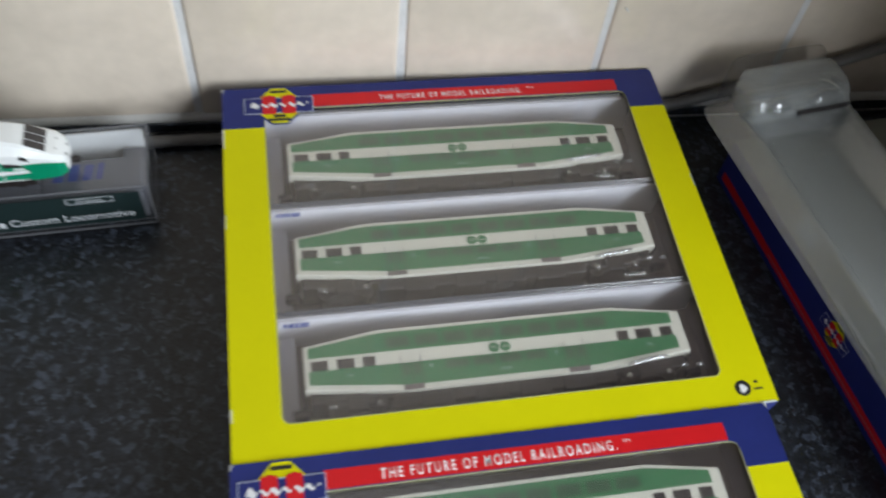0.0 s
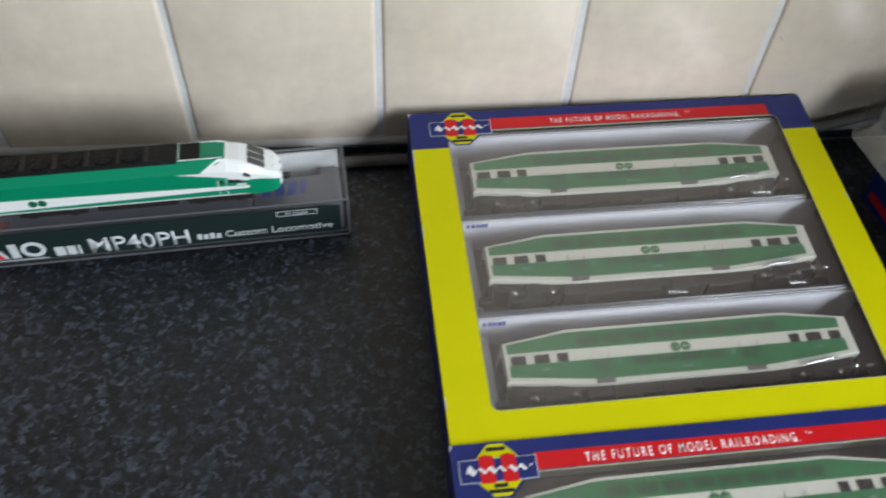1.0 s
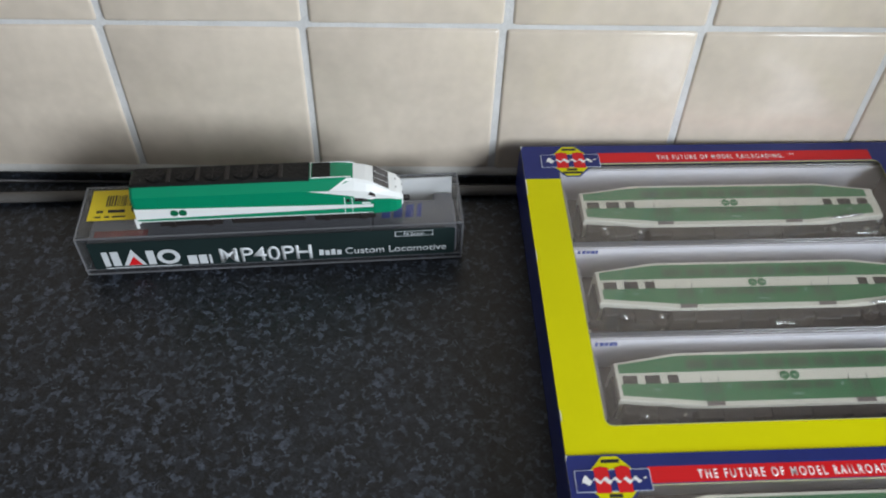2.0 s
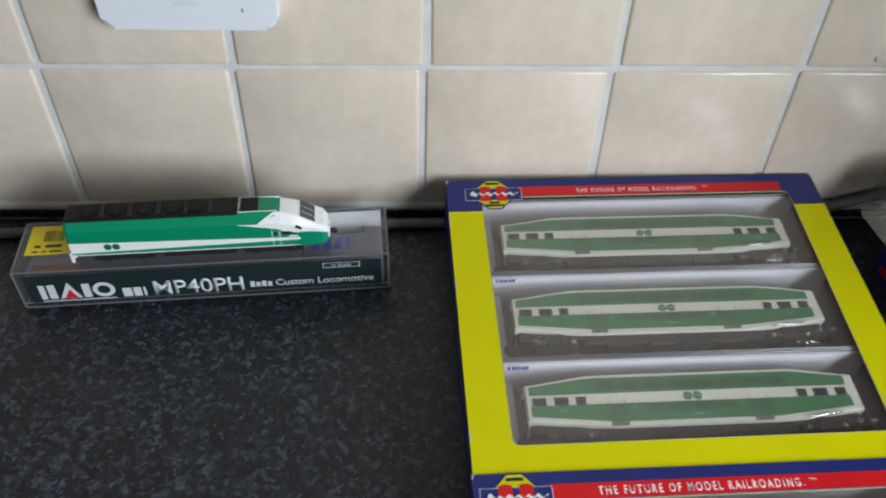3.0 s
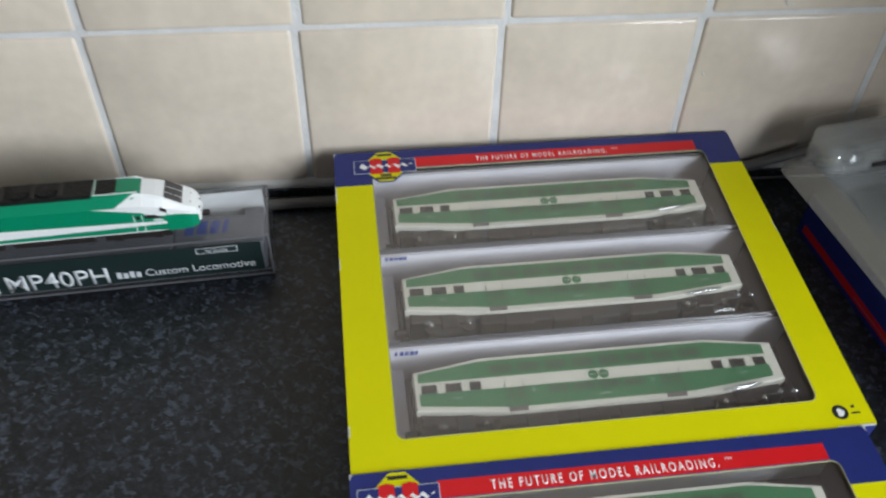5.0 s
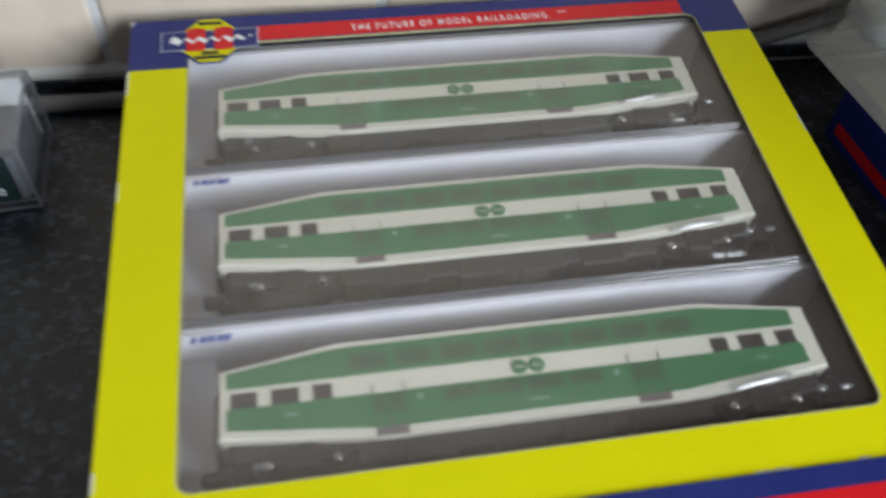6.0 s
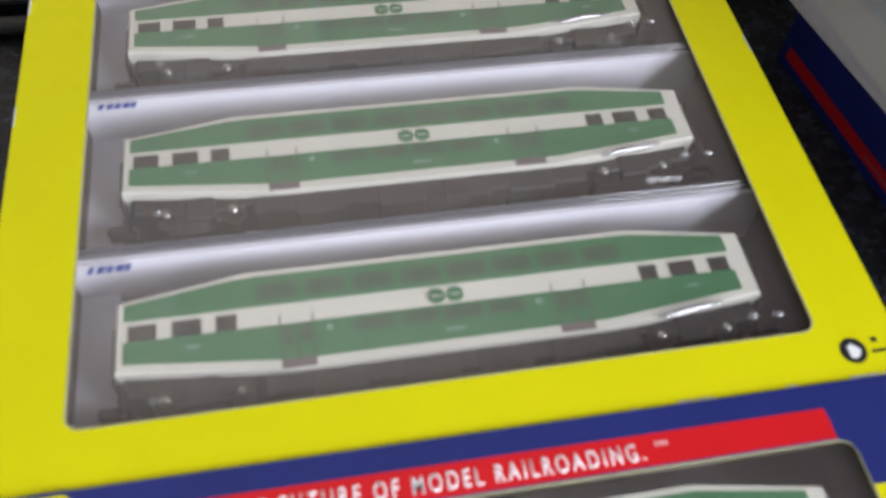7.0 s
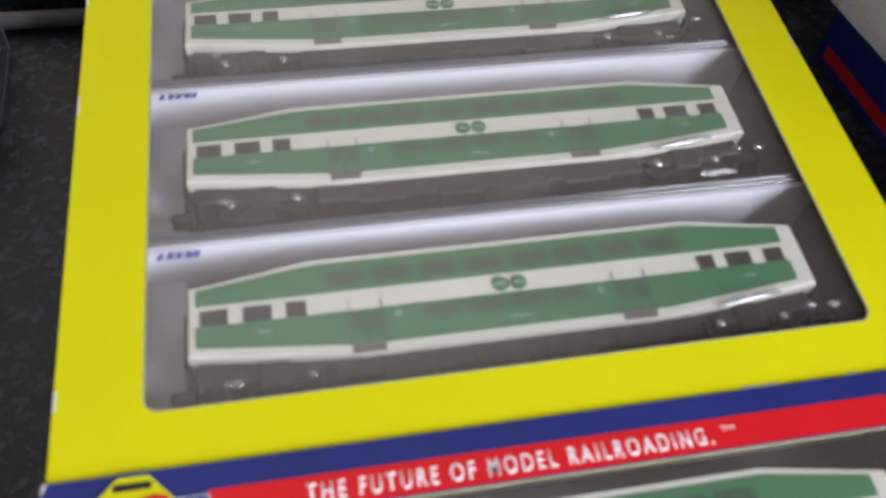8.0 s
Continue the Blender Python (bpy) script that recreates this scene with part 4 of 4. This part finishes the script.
    for k in (-1, 1):
        for s in (-1, 1):
            part("round_logo", disc(0.0213 + k * 0.0021, s * H, 0.0104, 0.0020, 0.0004, "Y", k=18), material("logo_green", (0.0, 0.12, 0.05), 0.4) if k == -1 and s == -1 else bpy.data.materials["logo_green"], body, "plain green round mark")
    # panel seams on the hood
    for x in (0.013, 0.030, 0.044, 0.058, 0.071, 0.083):
        flank("panel_seam", [(x, 0.0130), (x + 0.00018, 0.0130), (x + 0.00018, 0.0202), (x, 0.0202)], material("seam_green", (0.0, 0.19, 0.08), 0.45) if x == 0.013 else bpy.data.materials["seam_green"], body, 0.00005)
    # black roof with fans and grilles
    part("roof", loft([0.0002, 0.0015, 0.0865], [[(-0.0060, 0.0235), (-0.0052, 0.0248), (0.0052, 0.0248), (0.0060, 0.0235)], [(-0.0067, 0.0246), (-0.0056, 0.0257), (0.0056, 0.0257), (0.0067, 0.0246)], [(-0.0067, 0.0246), (-0.0056, 0.0257), (0.0056, 0.0257), (0.0067, 0.0246)]]), ROOF_BLACK, c, "black roof")
    for x in (0.012, 0.026, 0.040, 0.054, 0.066):
        f = part("roof_fan", disc(x, 0, 0.0258, 0.0046, 0.0012, k=24), ROOF_BLACK, c, "black roof fan")
        for a in range(4):
            part("fan_bar", slab(-0.0043, 0.0043, -0.0002, 0.0002, 0.0264, 0.0267), UNDER, f, m=pose(x, 0, 0, 0, 0, 45 * a))
        part("roof_vent", slab(x + 0.0056, x + 0.0078, -0.0048, 0.0048, 0.0254, 0.0263, 0.0003), UNDER, c)
    part("roof_hatch", slab(0.0880, 0.0970, -0.0052, 0.0052, 0.0250, 0.0257, 0.0003), ROOF_BLACK, c, "dark roof hatch")
    for x in (0.0872,):
        part("hatch_edge", slab(x, x + 0.0002, -0.0055, 0.0055, 0.0250, 0.0258, 0.0001), LOCO_WHITE, c)
    for s in (-1, 1):
        part("roof_edge_line", slab(0.0872, 0.107, s * 0.0055 - 0.00014, s * 0.0055 + 0.00014, 0.0250, 0.0255, 0.0001), LOCO_WHITE, c, "white roof edge")
    # windscreen of three panes on the slope of the nose
    slope = math.degrees(math.atan2(0.0049, 0.0082))
    for y0, y1 in ((-0.0062, -0.0023), (-0.0019, 0.0019), (0.0023, 0.0062)):
        part("windscreen", slab(-0.0044, 0.0042, y0, y1, 0, 0.0003, 0.0001), DARK_PANE, nose, "dark windscreen pane", pose(0.1217, 0, 0.0191, 0, slope, 0))
    for s in (-1, 1):
        part("side_screen", prism([(0.1150, 0.0170), (0.1185, 0.0154), (0.1185, 0.0172), (0.1160, 0.0188)], H - 0.0002, H + 0.00012), DARK_PANE, nose, "", pose(0, 0, 0, 90) if s < 0 else Matrix.Scale(-1, 4, (0, 1, 0)) @ pose(0, 0, 0, 90))
        part("headlight", disc(0.1318, s * 0.0028, 0.0112, 0.0008, 0.0014, "X", k=12), DARK_PANE, nose)
        part("lamp", disc(0.1285, s * 0.0030, 0.0147, 0.0007, 0.0012, k=10), UNDER, nose)
    skirt = lambda h, low, high: [(-h, low), (-h, high), (h, high), (h, low)]
    part("nose_skirt", loft([0.1176, 0.1258, 0.1290, 0.1318], [skirt(0.0101, 0.0050, 0.0142), skirt(0.0095, 0.0050, 0.0134), skirt(0.0089, 0.0050, 0.0122), skirt(0.0070, 0.0054, 0.0104)]), LOCO_GREEN, nose, "green nose skirt")
    # running gear
    b = slab(0.003, 0.1235, -0.0082, 0.0082, 0.0036, 0.0060, 0.0004)
    slab(0.046, 0.083, -0.0095, 0.0095, 0.0010, 0.0062, 0.0008, bm=b)
    part("underframe", b, UNDER, c, "black underframe and fuel tank")
    for cx in (0.026, 0.103):
        b = slab(cx - 0.0155, cx + 0.0155, -0.0094, -0.0072, 0.0010, 0.0050, 0.0005)
        slab(cx - 0.0155, cx + 0.0155, 0.0072, 0.0094, 0.0010, 0.0050, 0.0005, bm=b)
        slab(cx - 0.0030, cx + 0.0030, -0.0086, 0.0086, 0.0016, 0.0052, 0.0004, bm=b)
        slab(cx - 0.013, cx + 0.013, -0.0040, 0.0040, 0.0020, 0.0050, bm=b)
        tr = part("truck", b, UNDER, c, "black truck frame")
        for k in (-1, 1):
            for s in (-1, 1):
                part("wheel", disc(cx + k * 0.0092, s * 0.0052, 0.0031, 0.0031, 0.0014, "Y", k=20), STEEL if s > 0 else UNDER, tr)
                part("axle_box", slab(cx + k * 0.0092 - 0.0016, cx + k * 0.0092 + 0.0016, s * 0.0093 - 0.0007, s * 0.0095 + 0.0007, 0.0008, 0.0048, 0.0003), UNDER, tr)
    for x0, x1 in ((-0.0042, 0.001), (0.1305, 0.1362)):
        part("coupler", slab(x0, x1, -0.0014, 0.0014, 0.0040, 0.0066, 0.0006), UNDER, c, "black coupler")
    part("tail_plate", slab(-0.0004, 0.0002, -0.0085, 0.0085, 0.0050, 0.0118), LOCO_WHITE, c, "white tail plate")
    for y in (-0.0092, -0.0058, 0.0058, 0.0092):
        part("tail_step", slab(-0.0012, 0.0004, y - 0.0005, y + 0.0005, 0.0006, 0.0068, 0.0002), LOCO_WHITE, c, "white step rail")
    return c


locomotive(pose(-0.1857, -0.0548, KH + 0.0005, 0, 0, 4.0) @ Matrix.Diagonal((1.01, 1, 1.09, 1)))

# small pale marks on the tiles
for x, z, w, h, turn in ((0.2055, 0.0735, 0.0016, 0.0005, 50), (0.2400, 0.1125, 0.0022, 0.0006, 10), (0.2375, 0.1145, 0.0005, 0.0012, 15)):
    part("glaze_chip", slab(-w, w, -0.0003, 0.0004, -h, h, 0.0002), SEALANT, wall_north, m=pose(x, TILE_Y - 0.0004, z, 0, turn, 0))

# ---- tiles: pieces of the wall ----
random.seed(3)
_meshes = []
for k in range(4):
    b = slab(-0.0485, 0.0485, 0.0, 0.009, -0.0489, 0.0489, 0.0022, seg=3)
    for v in b.verts:
        f = 1 - (max(abs(v.co.x), abs(v.co.z)) / 0.0484) ** 4
        if v.co.y < 0.004:
            v.co.y -= 0.0004 * f
        v.co.x += 0.0006 * noise.noise((v.co.z * 30 + 9 * k, k, 0.5))
        v.co.z += 0.0006 * noise.noise((v.co.x * 30 + 5 * k, k, 4.5))
    me = bpy.data.meshes.new("tile")
    finish(b, True).to_mesh(me)
    b.free()
    me.materials.append(TILE)
    _meshes.append(me)
for row in range(-1, 5):
    for col in range(-9, 9):
        x = PITCH * (col + 0.5)
        o = new("tile", _meshes[(row * 7 + col * 3) % 4])
        o.parent = wall_north
        cut = 0.962 if row == -1 else 1.0
        z = JOINT_Z + SLOPE * x + PITCH * (row + 0.5)
        if row == -1:
            z = JOINT_Z + SLOPE * x - 0.0016 - 0.0484 * cut
        if row == -1:
            x -= 0.0018
        o.matrix_basis = Matrix.Translation((x, TILE_Y, z)) @ pose(0, 0, 0, random.uniform(-0.35, 0.35), math.degrees(-SLOPE), random.uniform(-0.35, 0.35)) @ Matrix.Diagonal((1, 1, cut, 1))
